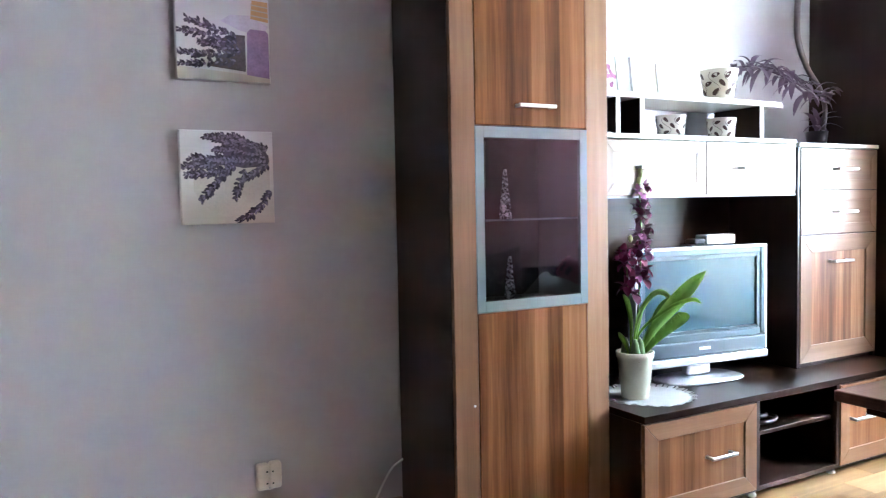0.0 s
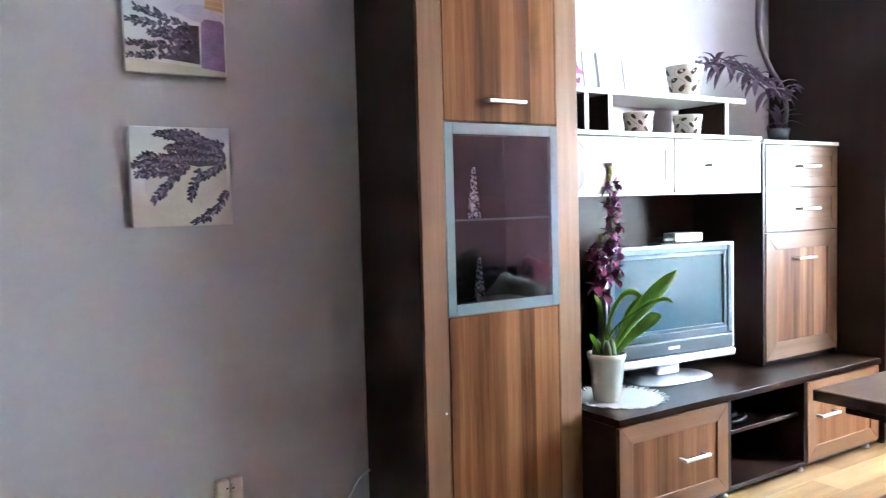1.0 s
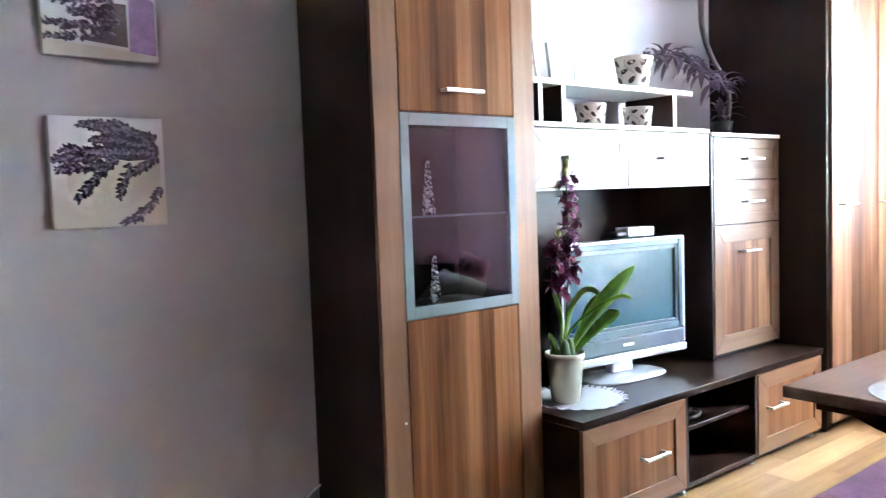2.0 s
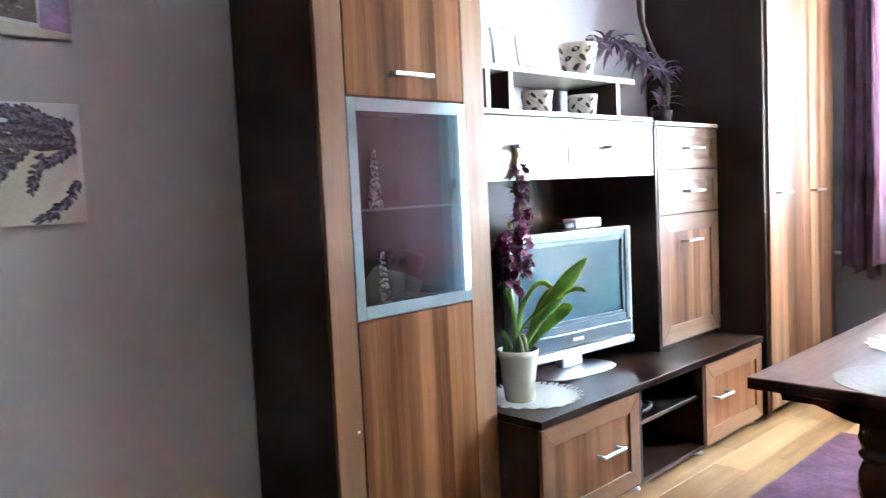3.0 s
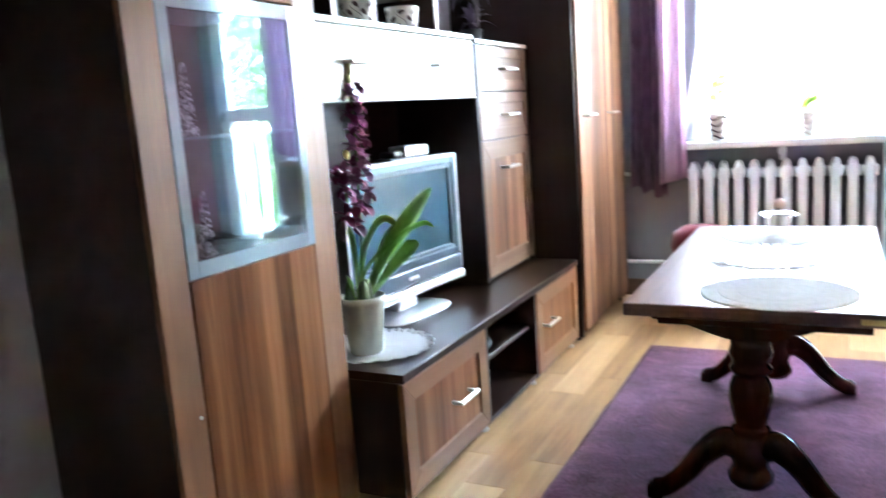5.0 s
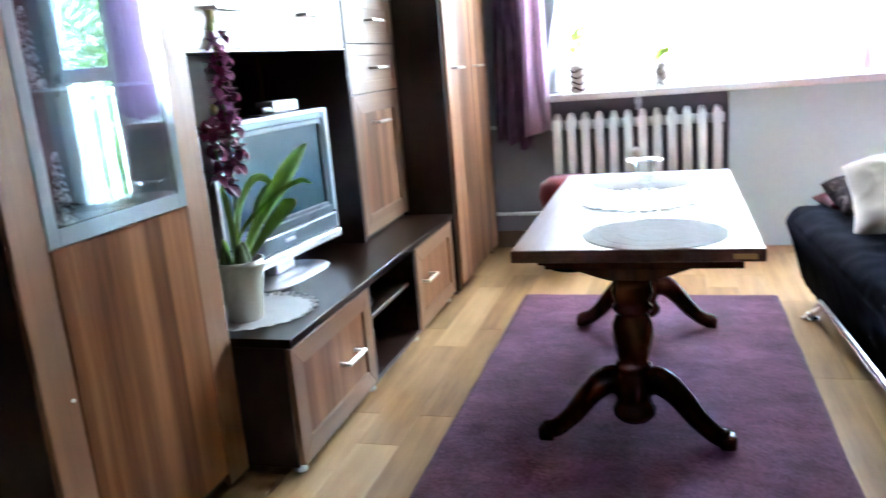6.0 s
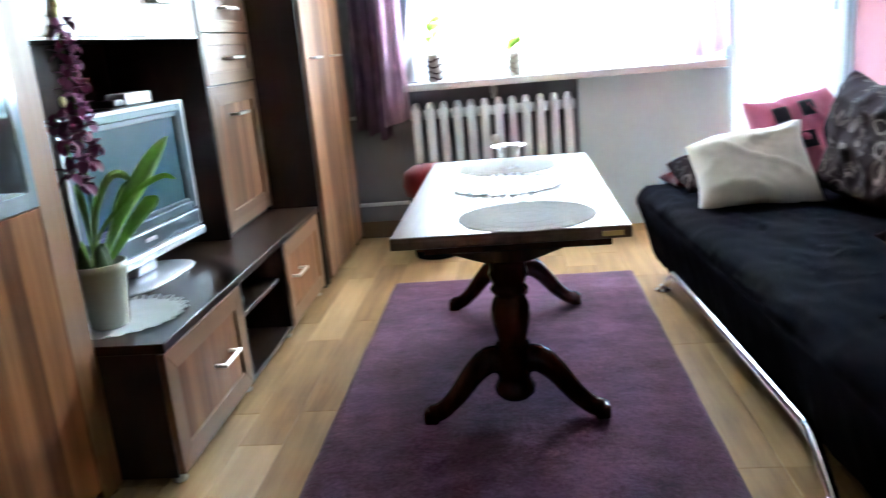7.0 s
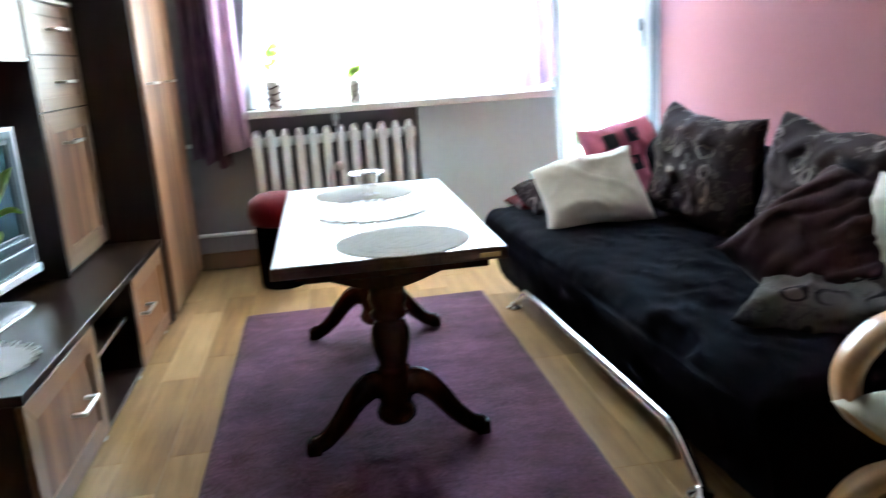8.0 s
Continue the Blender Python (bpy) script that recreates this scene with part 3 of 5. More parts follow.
def build_balcony_door():
    d = thing("door_1", (X1 + 0.14, (DOOR[0] + DOOR[1]) / 2, DOOR[2]), "white glazed balcony door with a middle rail", "door")
    d["kind"] = "structure"
    y0, y1, z0, z1 = DOOR
    xa, xb = X1 + 0.10, X1 + 0.17
    part("door_frame", boxes([(xa, xb, y0, y0 + 0.05, z0, z1), (xa, xb, y1 - 0.05, y1, z0, z1), (xa, xb, y0 + 0.05, y1 - 0.05, z1 - 0.05, z1),
                              (xa, xb, y0 + 0.05, y1 - 0.05, z0, z0 + 0.04)], 0.004), WHITE_PVC, d)
    a, b = y0 + 0.045, y1 - 0.045
    leaf = part("door_leaf", boxes([(xa - 0.03, xb - 0.03, a, a + 0.09, z0 + 0.035, z1 - 0.045), (xa - 0.03, xb - 0.03, b - 0.09, b, z0 + 0.035, z1 - 0.045),
                                    (xa - 0.03, xb - 0.03, a + 0.09, b - 0.09, z0 + 0.035, z0 + 0.14), (xa - 0.03, xb - 0.03, a + 0.09, b - 0.09, 1.145, 1.235),
                                    (xa - 0.03, xb - 0.03, a + 0.09, b - 0.09, z1 - 0.135, z1 - 0.045)], 0.005), WHITE_PVC, d)
    for za, zb in ((z0 + 0.135, 1.15), (1.23, z1 - 0.13)):
        p = part("pane", pane_box(xa, a + 0.085, b - 0.085, za, zb), PANE, leaf)
        p.visible_shadow = False
    h = bmesh.new()
    box(h, xa - 0.045, xa - 0.03, a + 0.03, a + 0.055, 1.15, 1.22, 0.003)
    box(h, xa - 0.08, xa - 0.065, a + 0.035, a + 0.05, 1.06, 1.2, 0.004)
    box(h, xa - 0.07, xa - 0.04, a + 0.035, a + 0.05, 1.18, 1.195, 0.002)
    part("door_handle", h, DARK_GREY, leaf, "dark grey lever handle")


build_window()
build_balcony_door()


# ---- outside ----
def build_balcony():
    structure("balcony_slab", boxes([(X1 + T, 5.95, -3.1, 1.95, -0.25, -0.06)], 0.01), CONCRETE, "grey concrete balcony slab", "balcony")
    r = thing("balcony_railing", (5.85, 0.3, -0.06), "pale painted balcony railing with upright slats", "railing")
    part("handrail", boxes([(5.815, 5.885, -3.05, 1.9, 1.055, 1.105)], 0.008), RAIL_WHITE, r)
    part("lower_rail", boxes([(5.83, 5.87, -3.05, 1.9, 0.06, 0.10)], 0.006), RAIL_WHITE, r)
    y = -3.0
    while y < 1.8:
        part("slat", boxes([(5.838, 5.862, y, y + 0.075, 0.102, 1.054)], 0.004), RAIL_WHITE, r)
        y += 0.16
    for py in (-3.05, -1.44, 0.3, 1.87):
        part("post", boxes([(5.866, 5.90, py, py + 0.03, -0.06, 1.054)]), RAIL_WHITE, r)


def build_tree(x, y, z, tall, wide, seed):
    rnd = random.Random(seed)
    t = thing("tree", (x, y, z), "leafy deciduous tree in full summer foliage", "tree", "trees beyond the balcony")
    bm = bmesh.new()
    top = Vector((rnd.uniform(-.4, .4), rnd.uniform(-.4, .4), tall * 0.85))
    tube(bm, curve_pts([(0, 0, -0.2), (0.1, 0.05, tall * 0.3), (top.x * 0.5, top.y, tall * 0.6), top], 4), [0.24 - 0.016 * i for i in range(13)], 8)
    ends = []
    for i in range(16):
        f = 0.3 + 0.6 * i / 16
        a = i * 2.4 + rnd.random()
        reach = wide * (0.5 + 0.5 * math.sin(math.pi * min(1, (f - 0.2) / 0.8))) * rnd.uniform(0.7, 1.05)
        b = Vector((top.x * f * 0.6, top.y * f * 0.6, tall * f))
        e = b + Vector((math.cos(a) * reach, math.sin(a) * reach, reach * rnd.uniform(0.2, 0.6)))
        tube(bm, curve_pts([b, (b + e) / 2 + Vector((0, 0, 0.15)), e], 3), [0.09, 0.075, 0.06, 0.05, 0.04, 0.03, 0.02], 5)
        ends += [e, (b + e * 2) / 3, (b + e) / 2]
    ends.append(top)
    part("trunk", bm, BARK, t, world=False)
    bm = bmesh.new()
    for e in ends:
        clump = rnd.uniform(0.6, 1.1)
        for _ in range(95):
            p = e + Vector((rnd.gauss(0, 1), rnd.gauss(0, 1), rnd.gauss(0, 0.8))) * clump * 0.6
            n = Vector((rnd.gauss(0, 1), rnd.gauss(0, 1), rnd.gauss(0.6, 1))).normalized()
            s = n.orthogonal().normalized()
            u = n.cross(s)
            k = rnd.uniform(0.08, 0.16)
            v = [bm.verts.new(p + s * a * k + u * b * k + n * c * k) for a, b, c in ((-1.3, 0, 0.2), (0, -0.6, 0), (1.3, 0, 0.2), (0, 0.6, 0))]
            bm.faces.new(v)
    part("crown", bm, TREE_LEAF, t, world=False)


ground = solo("ground", boxes([(-400, 900, -700, 700, -6.4, -6.2)]), GRASS, "wide green lawn below the flat", "ground", kind="structure")
build_balcony()
for i, (x, y, tall, wide) in enumerate(((13, -4.5, 9.5, 2.6), (15, 0.5, 10.5, 2.9), (14, 5.5, 9, 2.5), (18, -8.6, 13.5, 3.2), (20, -2.5, 12.5, 3.4), (21, 4.5, 12, 3.2), (23, -14.4, 16, 3.6), (25, 10.5, 13, 3.6), (19, -16.5, 9, 2.6), (19, 14.5, 12, 3.2))):
    build_tree(x, y, -6.25, tall * 0.86, wide, 11 + i)


# ---- wall unit ----
def handle(parent, x, y, z, length=0.145, out=0.028, label="satin nickel bar handle"):
    """A bar handle on two posts, on a front facing -y."""
    bm = bmesh.new()
    box(bm, x - length / 2, x + length / 2, y - out - 0.006, y - out + 0.004, z - 0.006, z + 0.006, 0.002)
    for s in (-1, 1):
        cx = x + s * (length / 2 - 0.008)
        box(bm, cx - 0.006, cx + 0.006, y - out + 0.004, y + 0.0005, z - 0.005, z + 0.005, 0.0015)
    return part("handle", bm, NICKEL, parent, label)


def framed_front(parent, name, x0, x1, z0, z1, y, hx=None, hz=None, rim=0.062, sunk=0.007, level=False):
    """A cabinet front: mitred frame, recessed panel of strips, bar handle."""
    door = part(name, boxes([(x0 + rim - 0.004, x1 - rim + 0.004, y + sunk, y + 0.014, z0 + rim - 0.004, z1 - rim + 0.004)]), WALNUT_RAIL if level else WALNUT_DOOR if z0 > 0.4 else WALNUT_PANEL, parent, "walnut panel with level grain" if level else "striped walnut panel in a plain frame")
    e = 0.0004
    up_mat, flat_mat = (WALNUT_FRAME, WALNUT_RAIL) if z0 > 0.4 else (WALNUT_SATIN, WALNUT_SATIN_RAIL)
    bars = (("stile", up_mat, ((x0, z0), (x0 + rim, z0 + rim), (x0 + rim, z1 - rim), (x0, z1))),
            ("stile", up_mat, ((x1, z0), (x1, z1), (x1 - rim, z1 - rim), (x1 - rim, z0 + rim))),
            ("rail", flat_mat, ((x0 + e, z0), (x1 - e, z0), (x1 - rim - e, z0 + rim - e), (x0 + rim + e, z0 + rim - e))),
            ("rail", flat_mat, ((x0 + e, z1), (x0 + rim + e, z1 - rim + e), (x1 - rim - e, z1 - rim + e), (x1 - e, z1))))
    for piece, mat, quad in bars:
        bm = bmesh.new()
        f = [bm.verts.new((px, y, pz)) for px, pz in quad]
        g = [bm.verts.new((px, y + 0.018, pz)) for px, pz in quad]
        bm.faces.new(f)
        bm.faces.new(g[::-1])
        for i in range(4):
            bm.faces.new((f[i], f[(i + 1) % 4], g[(i + 1) % 4], g[i]))
        bmesh.ops.bevel(bm, geom=list(bm.edges), offset=0.0012, segments=1, profile=0.5, affect='EDGES')
        part(piece, bm, mat, door, "plain walnut frame bar")
    if hx is not None:
        handle(door, hx, y + (sunk if x0 + rim < hx < x1 - rim and z0 + rim < hz < z1 - rim else 0), hz, 0.135, 0.033)
    return door


YB = Y1 - 0.006


def build_vitrine():
    x0, x1, yf, top = 1.243, 1.887, 2.323, 2.30
    c = thing("display_cabinet", ((x0 + x1) / 2, (yf + YB) / 2, 0), "tall walnut and wenge display cabinet with a smoked glass door", "cabinet")
    panels(c, WENGE, [("side_panel", x0, x0 + 0.018, yf + 0.002, YB, 0.0, top),
               ("side_panel", x1 - 0.018, x1, yf + 0.002, YB, 0.0, top),
               ("top_panel", x0 + 0.018, x1 - 0.018, yf + 0.02, YB, top - 0.018, top),
               ("bottom_panel", x0 + 0.018, x1 - 0.018, yf + 0.02, YB, 0.06, 0.078),
               ("inner_shelf", x0 + 0.018, x1 - 0.018, yf + 0.03, YB, 0.770, 0.786),
               ("inner_shelf", x0 + 0.018, x1 - 0.018, yf + 0.03, YB, 1.398, 1.414),
               ("back_panel", x0 + 0.018, x1 - 0.018, YB - 0.008, YB, 0.078, top - 0.018),
               ("plinth", x0 + 0.018, x1 - 0.018, yf + 0.04, yf + 0.055, 0.0, 0.06)])
    for a, b in ((x0 + 0.001, 1.333), (1.789, x1 - 0.001)):
        part("stile", boxes([(a, b, yf - 0.016, yf + 0.0015, 0.02, top)], 0.002), WALNUT_SATIN, c, "pale walnut edge strip")
    up = part("upper_door", boxes([(1.334, 1.788, yf - 0.018, yf, 1.402, top - 0.01)], 0.002), WALNUT, c)
    handle(up, 1.562, yf - 0.018, 1.468, 0.15)
    part("lower_door", boxes([(1.334, 1.788, yf - 0.018, yf, 0.06, 0.788)], 0.002), WALNUT, c)
    fr = 0.030
    g = part("glass_door", boxes([(1.334 + fr - 0.003, 1.788 - fr + 0.003, yf - 0.016, yf - 0.0115, 0.824, 1.366)]), DOOR_GLASS, c, "smoked glass pane in a blue-grey frame")
    for r in ((1.332, 1.334 + fr, 0.791, 1.398), (1.788 - fr, 1.790, 0.791, 1.398), (1.334 + fr, 1.788 - fr, 0.791, 0.827), (1.334 + fr, 1.788 - fr, 1.362, 1.398)):
        part("frame_bar", boxes([(r[0], r[1], yf - 0.0185, yf - 0.002, r[2], r[3])], 0.001), FROST, g, "blue-grey aluminium frame bar")
    part("glass_shelf", boxes([(x0 + 0.02, x1 - 0.02, yf + 0.03, YB - 0.015, 1.088, 1.095)], 0.001), SHELF_GLASS, c, "clear glass shelf")
    part("shelf_edge", boxes([(x0 + 0.02, x1 - 0.02, yf + 0.027, yf + 0.0295, 1.088, 1.095)]), FROST, c, "bright polished shelf edge")
    cap = bmesh.new()
    lathe(cap, [(0.004, 0), (0.004, 0.002), (0.002, 0.003)], 10)
    cap.transform(Matrix.Translation((1.316, yf - 0.016, 0.488)) @ pose(0, 0, 0, 90))
    part("screw_cap", cap, WHITE_PLASTIC, c, "small white screw cap")
    for px, py, pz in ((1.555, 2.47, 1.0955), (1.57, 2.47, 0.7865)):
        bm = bmesh.new()
        prof = []
        for i in range(14):
            f = i / 13
            prof.append((0.0235 * (1 - 0.74 * f) * (1 + (0.07 if i % 2 else -0.05)), 0.172 * f))
        lathe(bm, prof, 8)
        solo("glass_obelisk", bm, CUT_GLASS, "slender cut-glass obelisk standing in the cabinet", "ornament", (px, py, pz), (0, 0, 20), group="glass obelisks")


def build_bench():
    x0, x1, yf, top = 1.890, 3.522, 2.135, 0.405
    c = thing("tv_bench", ((x0 + x1) / 2, (yf + YB) / 2, 0), "low wenge television bench with walnut drawers and an open bay", "cabinet")
    part("top", boxes([(x0 - 0.002, x1, yf - 0.006, YB, top - 0.026, top)], 0.0012), WENGE_FLAT, c, "dark wenge top board")
    panels(c, WENGE, [("side_panel", x0, x0 + 0.018, yf + 0.02, YB, 0.028, top - 0.027),
               ("divider", 2.466, 2.484, yf + 0.004, YB, 0.028, top - 0.027),
               ("divider", 2.953, 2.971, yf + 0.004, YB, 0.028, top - 0.027),
               ("side_panel", x1 - 0.018, x1, yf + 0.02, YB, 0.028, top - 0.027),
               ("bottom_panel", x0 + 0.018, x1 - 0.018, yf + 0.006, YB, 0.028, 0.046),
               ("back_panel", x0 + 0.018, x1 - 0.018, YB - 0.008, YB, 0.046, top - 0.027),
               ("front_edge", x0, x0 + 0.012, yf + 0.019, yf + 0.022, 0.028, top - 0.027)])
    part("shelf", boxes([(2.485, 2.952, yf + 0.03, YB - 0.01, 0.232, 0.248)], 0.0015), WENGE_FLAT, c)
    framed_front(c, "drawer", x0 + 0.003, 2.463, 0.036, top - 0.032, yf, 2.26, 0.209)
    framed_front(c, "drawer", 2.974, x1 - 0.006, 0.036, top - 0.032, yf, 3.10, 0.226)
    for fx in (x0 + 0.04, 2.475, 2.962, x1 - 0.05):
        for fy in (yf + 0.035, YB - 0.06):
            bm = lathe(bmesh.new(), [(0.018, 0.0), (0.02, 0.006), (0.014, 0.012), (0.014, 0.0275)], 12, (fx, fy, 0))
            part("foot", bm, NICKEL, c, "small round grey foot", True)
    cab = curve_pts([(2.53, 2.25, 0.262), (2.60, 2.20, 0.262), (2.70, 2.24, 0.263), (2.69, 2.36, 0.263), (2.58, 2.38, 0.264), (2.54, 2.30, 0.276), (2.62, 2.23, 0.277), (2.70, 2.30, 0.276)], 6)
    solo("cable", tube(bmesh.new(), cab, 0.009, 8), BLACK, "coiled black cable lying in the open bay", "cable", smooth=True)
    bm = boxes([(2.50, 2.545, 2.21, 2.23, 0.2485, 0.275)], 0.004)
    solo("plug", bm, WHITE_PLASTIC, "white plug lying beside the coiled cable", "plug")


def build_bridge():
    x0, x1, yf = 1.890, 2.951, 2.335
    c = thing("wall_cupboard", ((x0 + x1) / 2, (yf + YB) / 2, 1.168), "long walnut wall cupboard with two flap doors", "cabinet")
    panels(c, WENGE, [("side_panel", x0, x0 + 0.016, yf + 0.02, YB, 1.17, 1.376),
               ("side_panel", x1 - 0.016, x1, yf + 0.02, YB, 1.17, 1.376),
               ("bottom_panel", x0 + 0.016, x1 - 0.016, yf + 0.02, YB, 1.17, 1.186),
               ("divider", 2.404, 2.42, yf + 0.02, YB, 1.186, 1.376),
               ("back_panel", x0 + 0.016, x1 - 0.016, YB - 0.01, YB, 1.186, 1.376)])
    part("top_board", boxes([(x0, x1, yf - 0.004, YB, 1.377, 1.395)], 0.002), EDGE, c, "pale top board")
    framed_front(c, "flap", x0 + 0.002, 2.410, 1.166, 1.374, yf, 2.11, 1.272, 0.048, 0.003, True)
    framed_front(c, "flap", 2.414, x1 - 0.002, 1.166, 1.374, yf, 2.66, 1.272, 0.048, 0.003, True)
    part("light_edge", boxes([(x0, x1, yf + 0.002, yf + 0.018, 1.158, 1.1655)]), EDGE, c, "pale lower edge")
    s = thing("open_shelf", ((x0 + x1) / 2, 2.57, 1.3955), "low open shelf with dark dividers and pale edges", "shelf")
    part("top_board", boxes([(x0, x1 + 0.045, 2.44, YB, 1.545, 1.567)], 0.002), EDGE, s, "pale shelf board")
    for a in (2.048, 2.170, 2.858):
        part("divider", boxes([(a, a + 0.016, 2.446, YB - 0.021, 1.3955, 1.5445)]), WENGE, s)
        part("divider_edge", boxes([(a - 0.001, a + 0.019, 2.441, 2.4455, 1.3955, 1.5445)]), EDGE, s, "pale edging strip")
    b = solo("back_panel", boxes([(1.893, 2.966, YB - 0.012, YB, 0.406, 1.168)]), WENGE_FLAT, "dark satin panel on the wall behind the television", "panel", kind="structure")


def build_chest():
    x0, x1, yf = 2.970, 3.530, 2.335
    c = thing("drawer_cabinet", ((x0 + x1) / 2, (yf + YB) / 2, 0.4055), "walnut cabinet with two drawers above a door", "cabinet")
    panels(c, WENGE, [("side_panel", x0, x0 + 0.018, yf + 0.004, YB, 0.4055, 1.364),
               ("side_panel", x1 - 0.018, x1, yf + 0.004, YB, 0.4055, 1.364),
               ("bottom_panel", x0 + 0.018, x1 - 0.018, yf + 0.02, YB, 0.4055, 0.424),
               ("rail_panel", x0 + 0.018, x1 - 0.018, yf + 0.02, YB, 0.978, 0.992),
               ("rail_panel", x0 + 0.018, x1 - 0.018, yf + 0.02, YB, 1.172, 1.186),
               ("back_panel", x0 + 0.018, x1 - 0.018, YB - 0.01, YB, 0.424, 1.364)])
    part("top_board", boxes([(x0, x1, yf - 0.004, YB, 1.365, 1.383)], 0.002), EDGE, c, "pale top board")
    framed_front(c, "drawer", x0 + 0.016, x1 - 0.006, 1.181, 1.361, yf, 3.27, 1.271, 0.045, 0.003, True)
    framed_front(c, "drawer", x0 + 0.016, x1 - 0.006, 0.987, 1.177, yf, 3.27, 1.083, 0.045, 0.003, True)
    framed_front(c, "cabinet_door", x0 + 0.016, x1 - 0.006, 0.426, 0.982, yf, 3.25, 0.865, 0.075)
    filler = solo("filler_panel", boxes([(x1 + 0.001, 3.558, yf + 0.03, YB, 0.4055, 1.364)]), WENGE, "narrow dark wenge filler panel", "panel", kind="structure")


def build_wardrobe():
    x0, x1, yf, top = 3.560, 4.405, 2.135, 2.30
    c = thing("wardrobe", ((x0 + x1) / 2, (yf + YB) / 2, 0), "tall wenge wardrobe with two striped walnut doors", "wardrobe")
    panels(c, WENGE, [("side_panel", x0, x0 + 0.022, yf - 0.004, YB, 0.02, top),
               ("side_panel", x1 - 0.018, x1, yf + 0.002, YB, 0.02, top),
               ("top_panel", x0 + 0.022, x1 - 0.018, yf + 0.002, YB, top - 0.018, top),
               ("bottom_panel", x0 + 0.022, x1 - 0.018, yf + 0.002, YB, 0.03, 0.05),
               ("back_panel", x0 + 0.022, x1 - 0.018, YB - 0.01, YB, 0.05, top - 0.018)])
    mid = 4.062
    for a, b, hx in ((x0 + 0.025, mid - 0.0015, 3.715), (mid + 0.0015, x1 - 0.002, 4.14)):
        d = part("wardrobe_door", boxes([(a, b, yf - 0.018, yf, 0.045, top - 0.004)], 0.002), WALNUT_DOOR, c)
        handle(d, hx, yf - 0.018, 1.052, 0.135)
    for fx in (x0 + 0.03, x1 - 0.04):
        for fy in (yf + 0.03, YB - 0.05):
            part("foot", lathe(bmesh.new(), [(0.016, 0), (0.018, 0.005), (0.014, 0.0195)], 10, (fx, fy, 0)), BLACK, c, "black foot")


build_vitrine()
build_bench()
build_bridge()
build_chest()
build_wardrobe()


# ---- on the wall unit ----
def build_tv():
    t = thing("television", (2.49, 2.45, 0.4055), "silver-edged flat television on a flat silver foot", "television", rot=(0, 0, -6))
    w, z0, z1 = 0.335, 0.07, 0.545
    bez = bmesh.new()
    for r in ((-w, -w + 0.028, z0 + 0.10, z1), (w - 0.028, w, z0 + 0.10, z1), (-w + 0.028, w - 0.028, z1 - 0.030, z1), (-w + 0.028, w - 0.028, z0 + 0.095, z0 + 0.125)):
        box(bez, r[0], r[1], -0.035, 0.0, r[2], r[3], 0.003)
    part("bezel", bez, SLATE, t, "slate-grey screen surround", world=False)
    for r in ((-w - 0.006, -w + 0.006, z0 + 0.034, z1 + 0.006), (w - 0.006, w + 0.006, z0 + 0.034, z1 + 0.006), (-w + 0.0062, w - 0.0062, z1 - 0.006, z1 + 0.006)):
        part("trim", boxes([(r[0], r[1], -0.037, 0.01, r[2], r[3])], 0.002), SILVER, t, "bright silver edge trim", world=False)
    part("housing", boxes([(-w + 0.012, w - 0.012, 0.0, 0.045, z0 + 0.04, z1 - 0.012), (-0.22, 0.22, 0.045, 0.085, z0 + 0.08, z1 - 0.10)], 0.01, 2), DARK_GREY, t, world=False)
    part("inner_rim", boxes([(-w + 0.028, -w + 0.045, -0.030, -0.006, z0 + 0.125, z1 - 0.030), (w - 0.045, w - 0.028, -0.030, -0.006, z0 + 0.125, z1 - 0.030),
                             (-w + 0.045, w - 0.045, -0.030, -0.006, z1 - 0.046, z1 - 0.030), (-w + 0.045, w - 0.045, -0.030, -0.006, z0 + 0.125, z0 + 0.138)], 0.001), SLATE, t, world=False)
    part("screen", boxes([(-w + 0.044, w - 0.044, -0.022, -0.006, z0 + 0.137, z1 - 0.045)]), SCREEN, t, "dark glossy screen", world=False)
    part("speaker_bar", boxes([(-w + 0.002, w - 0.002, -0.040, 0.0, z0 + 0.034, z0 + 0.0945)], 0.006, 2), DARK_GREY, t, "dark speaker strip", world=False)
    lip = bmesh.new()
    box(lip, -w, w, -0.052, 0.0, z0, z0 + 0.0335, 0.008, 2)
    part("lower_lip", lip, SILVER, t, "bright silver lower lip", world=False)
    part("badge", boxes([(-0.03, 0.03, -0.0435, -0.0402, z0 + 0.058, z0 + 0.070)], 0.001), WHITE_PLASTIC, t, "pale maker's badge without lettering", world=False)
    part("indicator", boxes([(-w + 0.05, -w + 0.078, -0.0375, -0.0352, z1 - 0.021, z1 - 0.010)]), WHITE_PLASTIC, t, world=False)
    part("neck", boxes([(-0.06, 0.06, -0.01, 0.035, 0.018, z0 + 0.03)], 0.01, 2), SILVER, t, world=False)
    foot = lathe(bmesh.new(), [(0.20, 0.0), (0.205, 0.004), (0.198, 0.010), (0.10, 0.016)], 48,
                 wobble=lambda a, z: (abs(math.cos(a)) ** 3.2 + abs(math.sin(a)) ** 3.2) ** (-1 / 3.2))
    foot.transform(Matrix.Diagonal((0.98, 0.52, 1, 1)))
    part("foot", foot, SILVER, t, "flat silver foot", True, world=False)
    d = thing("set_top_box", (2.56, 2.452, 0.951), "small white receiver lying on a flat black device on the television", "receiver", rot=(0, 0, -6))
    part("base_unit", boxes([(-0.12, 0.10, -0.03, 0.045, 0.0, 0.012)], 0.003), BLACK, d, "flat black box", world=False)
    part("receiver", boxes([(-0.04, 0.11, -0.032, 0.04, 0.0125, 0.05)], 0.005, 2), WHITE_PLASTIC, d, "white receiver box", world=False)
    part("slope", boxes([(-0.10, -0.041, -0.028, 0.038, 0.0125, 0.035)], 0.008, 2), BLACK, d, world=False)


